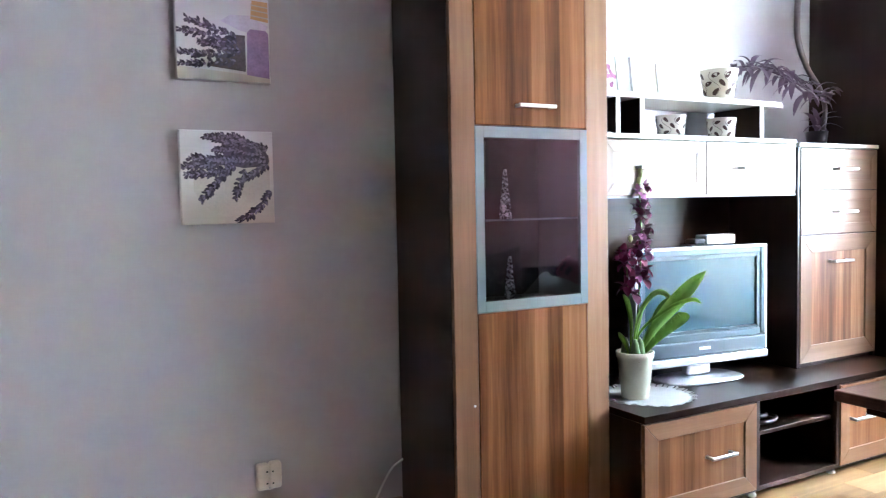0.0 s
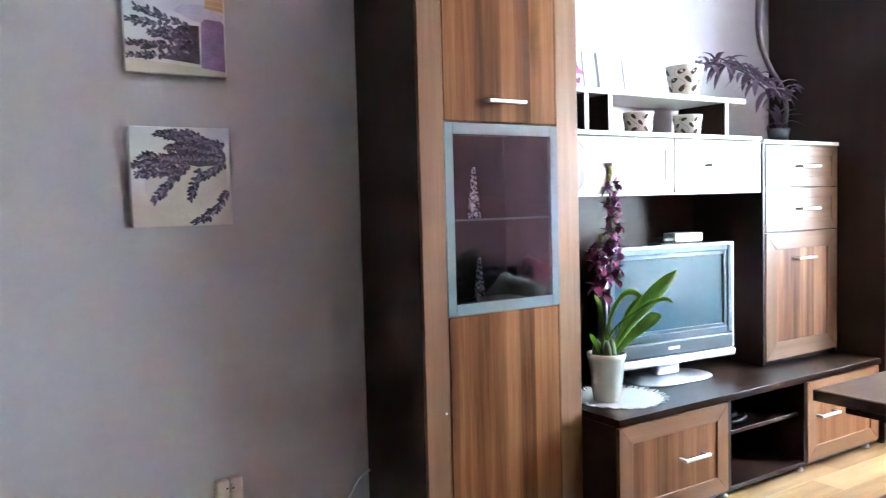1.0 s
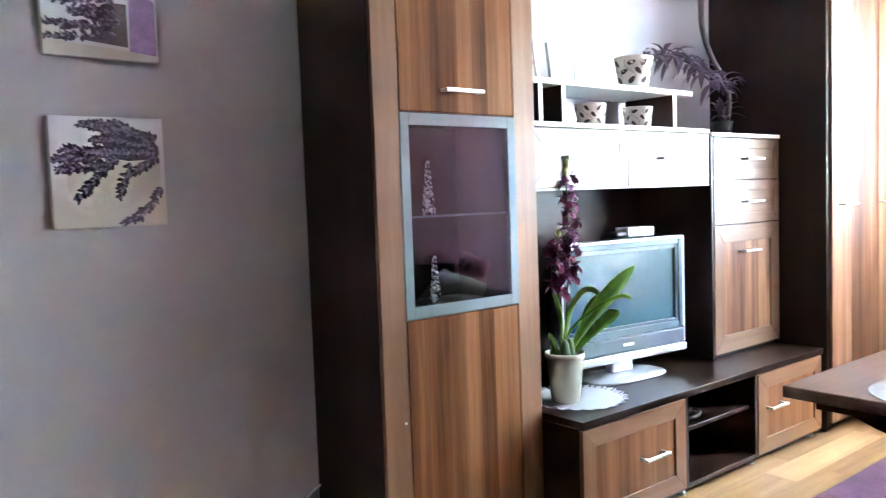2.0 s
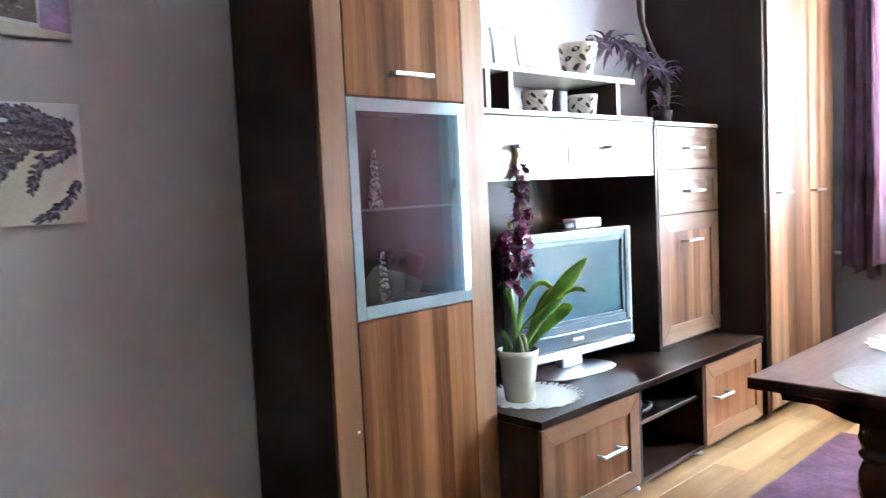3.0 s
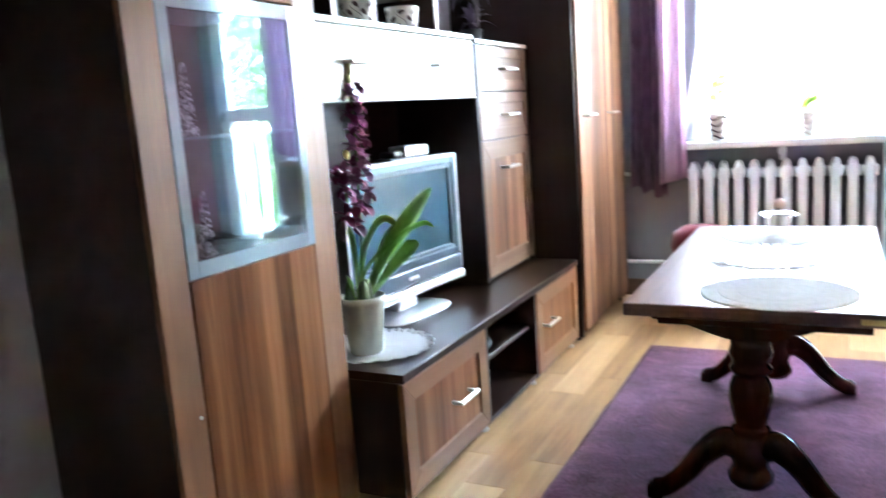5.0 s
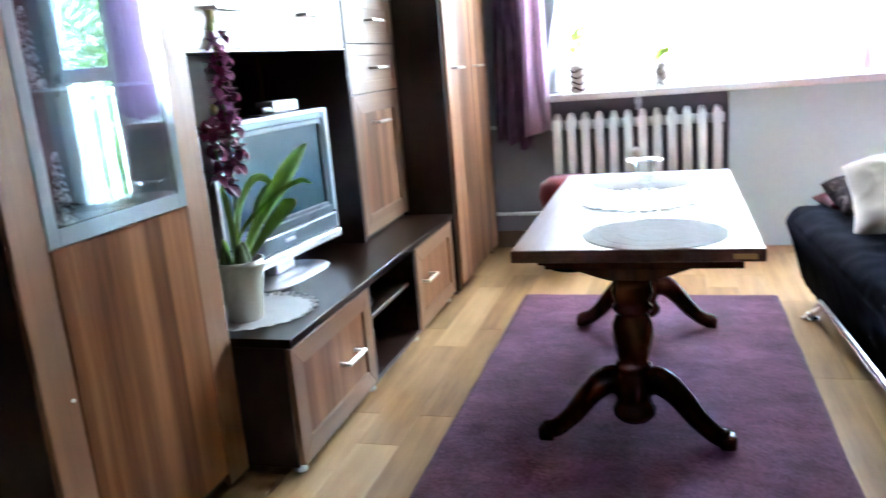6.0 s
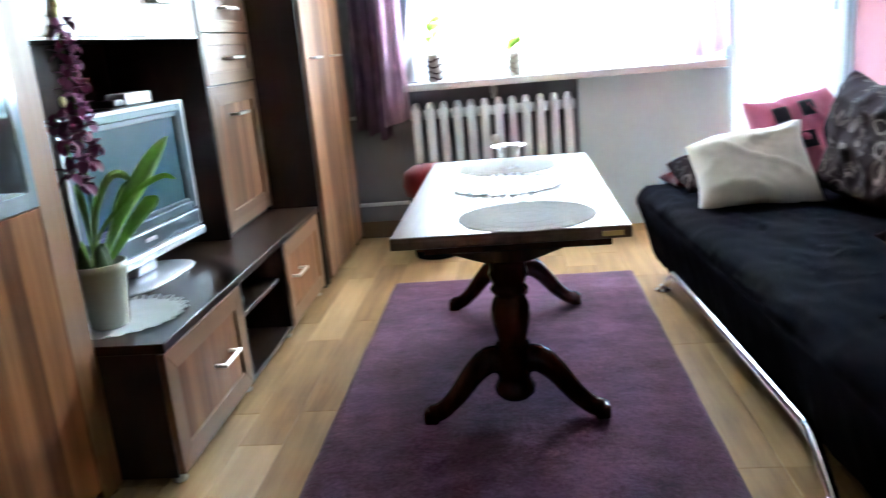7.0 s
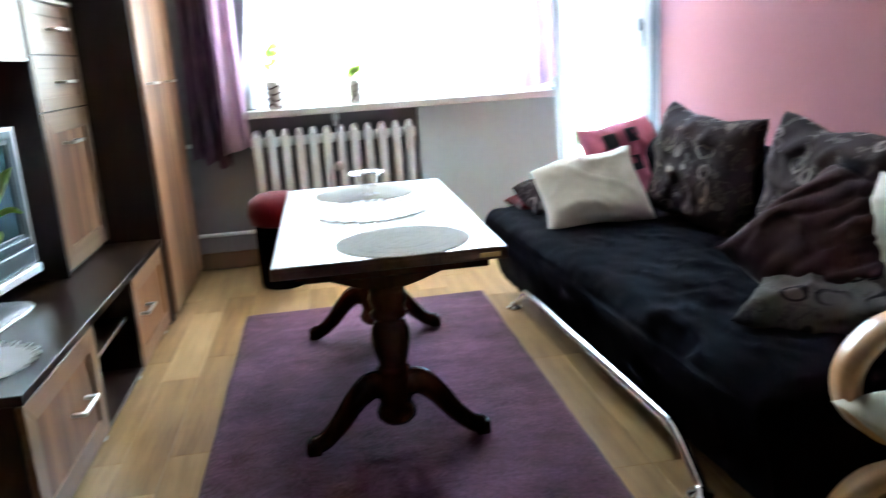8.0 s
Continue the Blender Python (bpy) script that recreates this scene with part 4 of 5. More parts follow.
def lace_round(name, at, radius, scallops, label, holes=True):
    """A crocheted round: solid rings, open-work rings and a scalloped border."""
    bm = bmesh.new()
    seg = scallops * 8
    rings = [0.0, 0.25, 0.40, 0.50, 0.62, 0.72, 0.82, 0.91, 1.0]
    verts = []
    for k, f in enumerate(rings[1:], 1):
        row = []
        for i in range(seg):
            a = 2 * math.pi * i / seg
            bulge = 1 + (0.075 * abs(math.sin(a * scallops / 2)) - 0.05) * (k >= 7) * (1.5 if k == 8 else 0.8)
            row.append(bm.verts.new((radius * f * bulge * math.cos(a), radius * f * bulge * math.sin(a), 0.0018 + 0.0008 * math.sin(a * 5 + k) + 0.0065 * (k == 8))))
        verts.append(row)
    c = bm.verts.new((0, 0, 0.002))
    for i in range(seg):
        bm.faces.new((c, verts[0][i], verts[0][(i + 1) % seg]))
    for k in range(len(verts) - 1):
        for i in range(seg):
            if holes and k == 6 and i % 4 == 0:
                continue
            bm.faces.new((verts[k][i], verts[k][(i + 1) % seg], verts[k + 1][(i + 1) % seg], verts[k + 1][i]))
    bmesh.ops.solidify(bm, geom=bm.faces, thickness=-0.0014)
    return solo(name, bm, LACE, label, "doily", at)


def build_orchid():
    o = thing("orchid", (2.045, 2.345, 0.4085), "potted plum-coloured orchid with long green leaves", "plant")
    pot = lathe(bmesh.new(), [(0.047, 0.0), (0.050, 0.003), (0.066, 0.150), (0.070, 0.156), (0.071, 0.176), (0.066, 0.177), (0.063, 0.150), (0.04, 0.148)], 36)
    part("pot", pot, CERAMIC, o, "cream ceramic pot", True, False)
    part("soil", lathe(bmesh.new(), [(0.063, 0.146), (0.05, 0.158), (0.02, 0.166)], 18, wobble=lambda a, z: 1 + 0.06 * math.sin(5 * a)), SOIL, o, world=False)
    rnd = random.Random(5)
    for a, r in ((0.3, 0.03), (2.2, 0.035), (4.0, 0.03), (5.2, 0.02)):
        part("bulb", lathe(bmesh.new(), [(0.012, 0.14), (0.019, 0.17), (0.012, 0.21), (0.005, 0.225)], 10, (r * math.cos(a), r * math.sin(a), 0)), STEM, o, "green bulb", True, False)
    # leaves: a line from the bulb to the tip, the greatest width and how far it is turned
    leaves = ((((0.02, -0.01, 0.17), (0.06, -0.05, 0.27), (0.13, -0.11, 0.38), (0.205, -0.154, 0.475)), 0.076, 0.3),
              (((0.03, -0.02, 0.17), (0.075, -0.065, 0.24), (0.13, -0.11, 0.30), (0.14, -0.125, 0.322)), 0.062, 0.3),
              (((0.02, 0.0, 0.17), (0.04, -0.03, 0.25), (0.075, -0.06, 0.34), (0.115, -0.09, 0.385)), 0.040, 1.2),
              (((-0.015, 0.0, 0.17), (0.0, -0.02, 0.30), (0.035, -0.05, 0.385), (0.08, -0.07, 0.395), (0.12, -0.09, 0.345)), 0.026, 0.2),
              (((0.0, 0.01, 0.17), (0.02, -0.02, 0.26), (0.085, -0.10, 0.345), (0.135, -0.155, 0.375), (0.155, -0.18, 0.362)), 0.020, 0.2),
              (((-0.02, 0.0, 0.17), (-0.025, -0.01, 0.28), (-0.05, -0.02, 0.36), (-0.085, -0.03, 0.40)), 0.026, 0.3),
              (((0.0, 0.0, 0.17), (0.005, -0.01, 0.27), (0.025, -0.02, 0.36)), 0.028, 0.3),
              (((-0.03, 0.0, 0.17), (-0.06, -0.01, 0.22), (-0.10, -0.02, 0.26)), 0.024, 0.4))
    for knots, w, turn in leaves:
        bm = bmesh.new()
        strap_leaf(bm, curve_pts(knots, 6), w, turn)
        bmesh.ops.solidify(bm, geom=bm.faces, thickness=0.0012)
        part("leaf", bm, LEAF, o, smooth=True, world=False)
    spikes = ((((0.0, 0.0, 0.18), (0.015, -0.01, 0.42), (0.022, -0.012, 0.62), (0.016, -0.01, 0.81)), 0.38, 19), (((-0.01, 0.0, 0.18), (-0.035, -0.01, 0.36), (-0.05, -0.01, 0.50), (-0.075, -0.01, 0.56)), 0.40, 8))
    for knots, start, count in spikes:
        pts = curve_pts(knots, 10)
        part("flower_stem", tube(bmesh.new(), pts, 0.0035, 6), STEM, o, smooth=True, world=False)
        for k in range(count):
            f = start + (0.97 - start) * k / (count - 1)
            p = pts[min(len(pts) - 1, int(f * (len(pts) - 1)))]
            a = k * 2.4
            c = p + Vector((math.cos(a) * 0.018, math.sin(a) * 0.018 - 0.008, 0))
            size = 0.041 * (1.15 - 0.45 * f) * (1.15 if count == 8 else 1)
            bm = bmesh.new()
            out = Vector((math.cos(a) * 0.7, math.sin(a) * 0.7 - 0.6, 0.1)).normalized()
            s = out.cross(Vector((0, 0, 1))).normalized()
            u = s.cross(out)
            for j in range(5):
                an = 2 * math.pi * j / 5 + 0.3
                leaf_blade(bm, c, c + (s * math.cos(an) + u * math.sin(an)) * size + out * 0.010, size * 0.75, 0.004, 0.3, 4)
            leaf_blade(bm, c, c + out * size * 0.5 - u * size * 0.4, size * 0.5, 0.004, 0.5, 4)
            part("flower", bm, PETAL_PINK if (k % 2 == 1 and count > 8) else PETAL, o, smooth=True, world=False)
    for z, dx in ((0.815, 0.014), (0.835, 0.022), (0.852, 0.018), (0.60, -0.03)):
        bud = bmesh.new()
        bmesh.ops.create_icosphere(bud, subdivisions=2, radius=0.011, matrix=Matrix.Translation((dx, -0.012, z)) @ Matrix.Diagonal((0.8, 0.8, 1.3, 1)))
        part("bud", bud, BUD, o, "yellow-green flower bud", True, False)



def leaf_pot(name, at, r0, r1, h, label, group=""):
    """An ivory pot printed with brown leaf sprigs."""
    p = thing(name, at, label, "pot", group)
    part("vessel", lathe(bmesh.new(), [(r0 * 0.94, 0), (r0, 0.004), (r1, h - 0.004), (r1, h), (r1 * 0.92, h), (r0 * 0.8, h * 0.25)], 32), IVORY, p, smooth=True, world=False)
    bm = bmesh.new()
    rnd = random.Random(int(at[0] * 100))
    n = 7
    for i in range(n):
        for row in range(3):
            a = 2 * math.pi * (i + 0.5 * (row % 2)) / n + rnd.uniform(-.12, .12)
            z = h * (0.24 + 0.27 * row)
            tilt = rnd.choice((-0.8, 0.8, 0.3))
            pts = []
            for k in range(8):
                an = 2 * math.pi * k / 8
                u, v = 0.15 * h * math.cos(an), 0.062 * h * math.sin(an) * (1.2 - 0.4 * math.cos(an))
                du, dz = u * math.cos(tilt) - v * math.sin(tilt), u * math.sin(tilt) + v * math.cos(tilt)
                zz = min(max(z + dz, 0.006), h - 0.006)
                r = r0 + (r1 - r0) * zz / h + 0.0012
                aa = a + du / r
                pts.append(bm.verts.new((r * math.cos(aa), r * math.sin(aa), zz)))
            bm.faces.new(pts)
    for i in range(n):
        a0 = 2 * math.pi * i / n
        line = []
        for k in range(8):
            zz = h * (0.10 + 0.78 * k / 7)
            aa = a0 + 0.35 * math.sin(k * 0.8)
            r = r0 + (r1 - r0) * zz / h + 0.0008
            line.append((r * math.cos(aa), r * math.sin(aa), zz))
        tube(bm, line, 0.0009, 4)
    part("leaf_print", bm, PRINT_BROWN, p, "brown printed leaves", world=False)
    return p


def build_shelf_things():
    leaf_pot("flower_pot", (2.670, 2.50, 1.5675), 0.058, 0.079, 0.125, "large ivory flower pot printed with brown leaves")
    leaf_pot("candle_pot", (2.355, 2.465, 1.3955), 0.050, 0.060, 0.090, "small ivory pot printed with brown leaves", "leaf-print pots")
    leaf_pot("candle_pot", (2.645, 2.465, 1.3955), 0.050, 0.060, 0.090, "small ivory pot printed with brown leaves", "leaf-print pots")
    pl = thing("trailing_plant", (2.675, 2.50, 1.68), "trailing purple-leaved spiderwort arching over the shelf", "plant")
    part("soil", lathe(bmesh.new(), [(0.070, 0.0), (0.05, 0.006), (0.01, 0.008)], 16), SOIL, pl, world=False)
    rnd = random.Random(3)
    for knots in (((0, 0, 0.0), (0.13, -0.03, 0.035), (0.32, -0.06, 0.0), (0.52, -0.05, -0.08)), ((0.02, 0, 0), (0.20, -0.04, 0.03), (0.40, -0.06, -0.02), (0.58, -0.05, -0.08)),
                  ((0.02, -0.02, 0), (0.24, -0.05, 0.035), (0.50, -0.05, -0.04), (0.74, -0.02, -0.05)),
                  ((0.03, 0, 0), (0.26, -0.04, 0.03), (0.48, -0.05, -0.06), (0.66, -0.05, -0.10))):
        pts = curve_pts(knots, 7)
        part("stem", tube(bmesh.new(), pts, 0.004, 6), LEAF_PURPLE, pl, smooth=True, world=False)
        bm = bmesh.new()
        for i in range(2, len(pts)):
            if i < 3 or i % 2:
                continue
            for s in (-1, 1):
                a = rnd.uniform(0, 6.28)
                d = (pts[i] - pts[i - 1]).normalized() * 0.5 + Vector((math.cos(a), math.sin(a) * 0.7, rnd.uniform(-0.5, 0.6)))
                leaf_blade(bm, pts[i], pts[i] + d.normalized() * rnd.uniform(0.06, 0.12), rnd.uniform(0.020, 0.033), 0.015, 0.3, 5, 0.02)
        part("leaves", bm, LEAF_PURPLE, pl, smooth=True, world=False)
    vine = curve_pts([(3.37, 2.65, 2.45), (3.34, 2.61, 2.20), (3.285, 2.58, 2.02), (3.265, 2.56, 1.88), (3.29, 2.53, 1.75), (3.34, 2.50, 1.65), (3.365, 2.49, 1.56), (3.34, 2.48, 1.46)], 8)
    solo("hanging_vine", tube(bmesh.new(), vine, [0.016 - 0.006 * i / 56 for i in range(57)], 8), VINE, "bare brown twisted vine hanging down the wall", "vine", smooth=True)
    base = thing("trailing_plant_pot", (3.32, 2.50, 1.3835), "small dark pot with purple leaves on the drawer cabinet", "plant")
    part("pot", lathe(bmesh.new(), [(0.04, 0), (0.05, 0.07), (0.046, 0.07), (0.036, 0.03)], 20), BLACK, base, smooth=True, world=False)
    bm = bmesh.new()
    for i in range(13):
        a = i * 2.4
        rr = rnd.uniform(0.07, 0.16)
        leaf_blade(bm, (0, 0, 0.06), (math.cos(a) * rr, math.sin(a) * rr * 0.7, 0.06 + rnd.uniform(0.02, 0.17)), 0.025, 0.03, 0.3, 5, 0.03)
    part("leaves", bm, LEAF_PURPLE, base, smooth=True, world=False)
    for x, w, h, pic in ((2.13, 0.15, 0.185, True), (2.345, 0.16, 0.17, False)):
        f = thing("photo_frame", (x, 2.585, 1.5675), "white photo frame with a floral card" if pic else "plain white photo frame seen edge-lit", "photo frame", rot=(-8, 0, 0))
        part("surround", boxes([(-w / 2, -w / 2 + 0.02, -0.008, 0.008, 0, h), (w / 2 - 0.02, w / 2, -0.008, 0.008, 0, h), (-w / 2 + 0.02, w / 2 - 0.02, -0.008, 0.008, 0, 0.02), (-w / 2 + 0.02, w / 2 - 0.02, -0.008, 0.008, h - 0.02, h)], 0.002), WHITE_PLASTIC, f, world=False)
        part("card", boxes([(-w / 2 + 0.018, w / 2 - 0.018, -0.002, 0.004, 0.018, h - 0.018)]), IVORY, f, world=False)
        if pic:
            fl = bmesh.new()
            for i in range(26):
                cx, cz, r = rnd.uniform(-0.04, 0.045), rnd.uniform(0.03, 0.14), rnd.uniform(0.006, 0.013)
                lathe(fl, [(r, 0), (r * 0.9, 0.0006)], 7, (0, 0, 0))
                bmesh.ops.transform(fl, matrix=Matrix.Translation((cx, -0.0022 - i * 0.00004, cz)) @ pose(0, 0, 0, 90), verts=fl.verts[-14:])
            part("floral_print", fl, PETAL_PINK, f, "pink flower print", world=False)
    bm = boxes([(2.035, 2.075, 2.47, 2.50, 1.3955, 1.415)], 0.003)
    solo("trinket", bm, WHITE_PLASTIC, "small white trinket on the open shelf", "ornament")


build_tv()
lace_round("doily", (2.105, 2.345, 0.4055), 0.178, 22, "white crocheted lace doily under the orchid pot")
build_orchid()
build_shelf_things()


# ---- canvases and socket on the wall ----
def flat_shape(outline, d0, d1):
    return prism(bmesh.new(), outline, d0, d1)


def lavender_sprig(bm, knots, rnd, count, size, y, lo, hi, taper=0.6):
    """Teardrop florets set in whorls along a stem, opening towards its tip (the first knot)."""
    pts = curve_pts(knots, 8)
    for i in range(count):
        f = (i + rnd.random()) / count
        k = min(len(pts) - 2, int(f * (len(pts) - 1)))
        d = (pts[k] - pts[k + 1]).normalized()
        side = rnd.choice((-1, -0.55, 0.3, 0.6, 1)) * 0.95
        c, sn = math.cos(side), math.sin(side)
        d = Vector((d.x * c - d.z * sn, 0, d.x * sn + d.z * c))
        n = Vector((-d.z, 0, d.x))
        L = size * rnd.uniform(0.75, 1.25) * (taper + (1 - taper) * min(1.0, 2.5 * f))
        p = pts[k] + Vector((rnd.uniform(-1, 1), 0, rnd.uniform(-1, 1))) * size * 0.22
        yy = y - rnd.uniform(0.0, 0.0006)
        ring = []
        for u, v in ((0, 0), (0.35, 0.24), (0.75, 0.2), (1, 0), (0.75, -0.2), (0.35, -0.24)):
            q = p + d * (L * u) + n * (L * v)
            ring.append(bm.verts.new((min(max(q.x, lo), hi), yy, min(max(q.z, lo), hi))))
        bm.faces.new(ring[::-1])


def build_canvases():
    w = 0.298
    jar_sprigs = ((((0.004, 0, 0.152), (0.08, 0, 0.145), (0.20, 0, 0.115)), 46), (((0.036, 0, 0.188), (0.10, 0, 0.17), (0.20, 0, 0.135)), 44), (((0.006, 0, 0.086), (0.08, 0, 0.082), (0.20, 0, 0.09)), 46),
                  (((0.010, 0, 0.048), (0.09, 0, 0.055), (0.20, 0, 0.065)), 30), (((0.07, 0, 0.118), (0.13, 0, 0.112), (0.21, 0, 0.10)), 40))
    bowl_sprigs = ((((0.079, 0, 0.280), (0.13, 0, 0.270), (0.19, 0, 0.245)), 50), (((0.004, 0, 0.183), (0.08, 0, 0.190), (0.17, 0, 0.205)), 74), (((0.062, 0, 0.080), (0.10, 0, 0.120), (0.16, 0, 0.185)), 56),
                   (((0.172, 0, 0.082), (0.182, 0, 0.125), (0.21, 0, 0.18)), 34), (((0.178, 0, 0.008), (0.24, 0, 0.045), (0.292, 0, 0.108)), 40), (((0.13, 0, 0.285), (0.19, 0, 0.265), (0.27, 0, 0.225)), 90),
                   (((0.11, 0, 0.240), (0.19, 0, 0.235), (0.285, 0, 0.215)), 100), (((0.09, 0, 0.205), (0.18, 0, 0.205), (0.285, 0, 0.205)), 90), (((0.19, 0, 0.14), (0.235, 0, 0.165), (0.285, 0, 0.20)), 56),
                   (((0.02, 0, 0.158), (0.09, 0, 0.165), (0.18, 0, 0.19)), 60), (((0.17, 0, 0.285), (0.22, 0, 0.26), (0.285, 0, 0.235)), 60), (((0.03, 0, 0.212), (0.08, 0, 0.208), (0.15, 0, 0.215)), 44))
    for k, (x, z) in enumerate(((0.490, 1.555), (0.489, 1.098))):
        c = thing("canvas_picture", (x, Y1 - 0.0215, z), "square canvas print of lavender beside a violet jar" if k == 0 else "square canvas print of lavender in a pale bowl", "picture", "lavender canvases")
        part("canvas", boxes([(0, w, 0, 0.021, 0, 0.300)], 0.002), PIC_A if k == 0 else PIC_B, c, world=False)
        rnd = random.Random(20 + k)
        if k == 0:
            part("printed_table", flat_shape([(0.003, 0.003), (w - 0.003, 0.003), (w - 0.003, 0.02), (0.003, 0.04)], -0.0006, -0.0002), PIC_B, c, world=False)
            part("printed_shadow", flat_shape([(0.10, 0.045), (0.217, 0.034), (0.217, 0.15), (0.175, 0.15), (0.13, 0.13), (0.15, 0.09)], -0.0010, -0.0005), SHADOW_PRINT, c, "dark bouquet shadow", world=False)
            part("printed_jar", flat_shape([(0.220, 0.024), (0.294, 0.016), (0.294, 0.160), (0.285, 0.170), (0.235, 0.172), (0.224, 0.160)], -0.0012, -0.0006), VIOLET, c, "violet bath-salt jar print", world=False)
            part("printed_veil", flat_shape([(0.14, 0.19), (0.20, 0.165), (0.224, 0.160), (0.235, 0.172), (0.285, 0.170), (0.294, 0.185), (0.23, 0.215), (0.17, 0.212)], -0.0009, -0.0005), VEIL_PRINT, c, "pale lilac gauze print", world=False)
            part("printed_cork", flat_shape([(0.236, 0.205), (0.294, 0.197), (0.294, 0.262), (0.242, 0.264)], -0.0014, -0.0008), AMBER, c, "amber cork print", world=False)
            for zz in (0.214, 0.232, 0.248):
                part("printed_band", flat_shape([(0.238, zz), (0.294, zz - 0.006), (0.294, zz - 0.002), (0.238, zz + 0.004)], -0.0019, -0.0015), BOWL_PRINT, c, "pale cord print", world=False)
        else:
            out = [(0.04 + 0.245 * t, 0.20 - 0.20 * math.sqrt(max(0, 1 - (1.7 * t - 0.85) ** 2)) * 0.9) for t in [i / 14 for i in range(15)]]
            out = [(max(0.004, px), max(0.004, pz)) for px, pz in out]
            part("printed_bowl", flat_shape(out + [(0.285, 0.215), (0.04, 0.215)], -0.0008, -0.0003), BOWL_PRINT, c, "pale wooden bowl print", world=False)
            part("printed_mass", flat_shape([(0.13, 0.255), (0.165, 0.278), (0.205, 0.275), (0.25, 0.25), (0.282, 0.222), (0.285, 0.20), (0.25, 0.185), (0.20, 0.18), (0.15, 0.19), (0.135, 0.22)], -0.0016, -0.0009), LAVENDER_DARK, c, "dense shaded lavender bunch", world=False)
        for kn, count in (jar_sprigs if k == 0 else bowl_sprigs):
            low, high = bmesh.new(), bmesh.new()
            lavender_sprig(low, kn, rnd, int(count * 1.6), 0.0185, -0.0022, 0.002, w - 0.002)
            lavender_sprig(high, kn, rnd, count // 2, 0.0120, -0.0032, 0.002, w - 0.002)
            sprig = part("printed_sprig", low, LAVENDER, c, "purple-grey lavender sprig", world=False)
            part("printed_bloom", high, LAVENDER_LIGHT, sprig, "paler lavender florets", world=False)
    s = thing("wall_socket", (0.740, Y1 - 0.001, 0.248), "aged cream double wall socket", "socket")
    part("plate", boxes([(-0.042, 0.0, -0.03, 0.0, -0.045, 0.045), (0.0, 0.042, -0.034, 0.0, -0.043, 0.047)], 0.010, 3), CREAM_PLASTIC, s, smooth=False, world=False)
    holes = bmesh.new()
    for hz in (0.018, -0.022):
        for hx in (-0.0095, 0.0095):
            lathe(holes, [(0.0032, 0), (0.0032, 0.001)], 10)
            bmesh.ops.transform(holes, matrix=Matrix.Translation((hx, -0.0342 if hx > 0 else -0.0302, hz)) @ pose(0, 0, 0, 90), verts=holes.verts[-20:])
    part("pin_holes", holes, BLACK, s, world=False)
    for hz in (0.018, -0.022):
        rim = bmesh.new()
        bmesh.ops.create_circle(rim, segments=24, radius=0.0195)
        ring = [v.co.copy() for v in rim.verts]
        rim.free()
        part("socket_rim", tube(bmesh.new(), [(v.x, -0.033, hz + v.y) for v in ring + ring[:1]], 0.0016, 6), CREAM_PLASTIC, s, world=False)
    solo("wall_cable", tube(bmesh.new(), curve_pts([(1.10, 2.69, 0.02), (1.13, 2.69, 0.10), (1.19, 2.70, 0.185), (1.243, 2.705, 0.215)], 8), 0.004, 8), WHITE_PLASTIC, "thin white cable curving behind the cabinet", "cable", smooth=True)
    f = thing("wall_picture", (3.05, Y0 + 0.001, 1.245), "dark framed picture on the pink wall", "picture")
    part("surround", boxes([(-0.16, 0.16, 0.0, 0.02, 0, 0.025), (-0.16, 0.16, 0.0, 0.02, 0.375, 0.40), (-0.16, -0.135, 0.0, 0.02, 0.025, 0.375), (0.135, 0.16, 0.0, 0.02, 0.025, 0.375)], 0.003), WENGE, f, world=False)
    part("card", boxes([(-0.136, 0.136, 0.001, 0.012, 0.024, 0.376)]), IVORY, f, world=False)


build_canvases()


# ---- radiator, curtains, sill ----
def build_radiator():
    r = thing("radiator", (4.44, 1.32, 0.13), "white cast-iron column radiator under the window", "radiator")
    n, y_first, pitch = 12, 1.752, 0.0747
    sec = bmesh.new()
    for dx in (-0.035, 0.035):
        pts = [(dx, 0, 0.06), (dx, 0, 0.50), (dx * 0.75, 0, 0.545), (dx * 0.2, 0, 0.565)]
        tube(sec, [(dx * 0.2, 0, 0.0), (dx * 0.75, 0, 0.018)] + pts, [0.016, 0.022, 0.024, 0.024, 0.023, 0.018], 10)
    box(sec, -0.064, 0.05, -0.0225, 0.0225, 0.025, 0.552, 0.009, 2)
    for z in (0.055, 0.51):
        bmesh.ops.create_cone(sec, cap_ends=True, segments=14, radius1=0.026, radius2=0.026, depth=0.0735, matrix=Matrix.Translation((0, 0, z)) @ pose(0, 0, 0, 90))
    me = to_mesh("section", sec, ENAMEL, True)
    for i in range(n):
        ob = new("section", me)
        ob.parent = r
        ob.location = (0, y_first - i * pitch - 1.32, 0.052)
    pipe = bmesh.new()
    for z in (0.70, 0.205):
        tube(pipe, [(4.465, 1.76, z), (4.465, 2.13, z), (4.465, 2.55, z), (4.465, Y1 - 0.005, z)], 0.011, 10)
    solo("heating_pipes", pipe, ENAMEL, "white painted heating pipes along the wall", "pipe", smooth=True, kind="structure")
    part("bracket", boxes([(X1 - 0.05, X1 - 0.001, 1.31, 1.34, 0.75, 0.822), (X1 - 0.09, X1 - 0.051, 1.305, 1.345, 0.785, 0.815)], 0.003), ENAMEL, r)
    valve = lathe(bmesh.new(), [(0.012, 0.0), (0.012, 0.02), (0.024, 0.022), (0.026, 0.05), (0.020, 0.056)], 16)
    valve.transform(Matrix.Translation((4.385, 1.33, 0.545)) @ pose(0, 0, 0, 0, -90, 0))
    part("valve", valve, WHITE_PLASTIC, r, "white valve knob", True)
    for y in (1.56, 1.06):
        part("foot", boxes([(4.405, 4.475, y - 0.014, y + 0.014, 0.0, 0.185)], 0.004), ENAMEL, r)


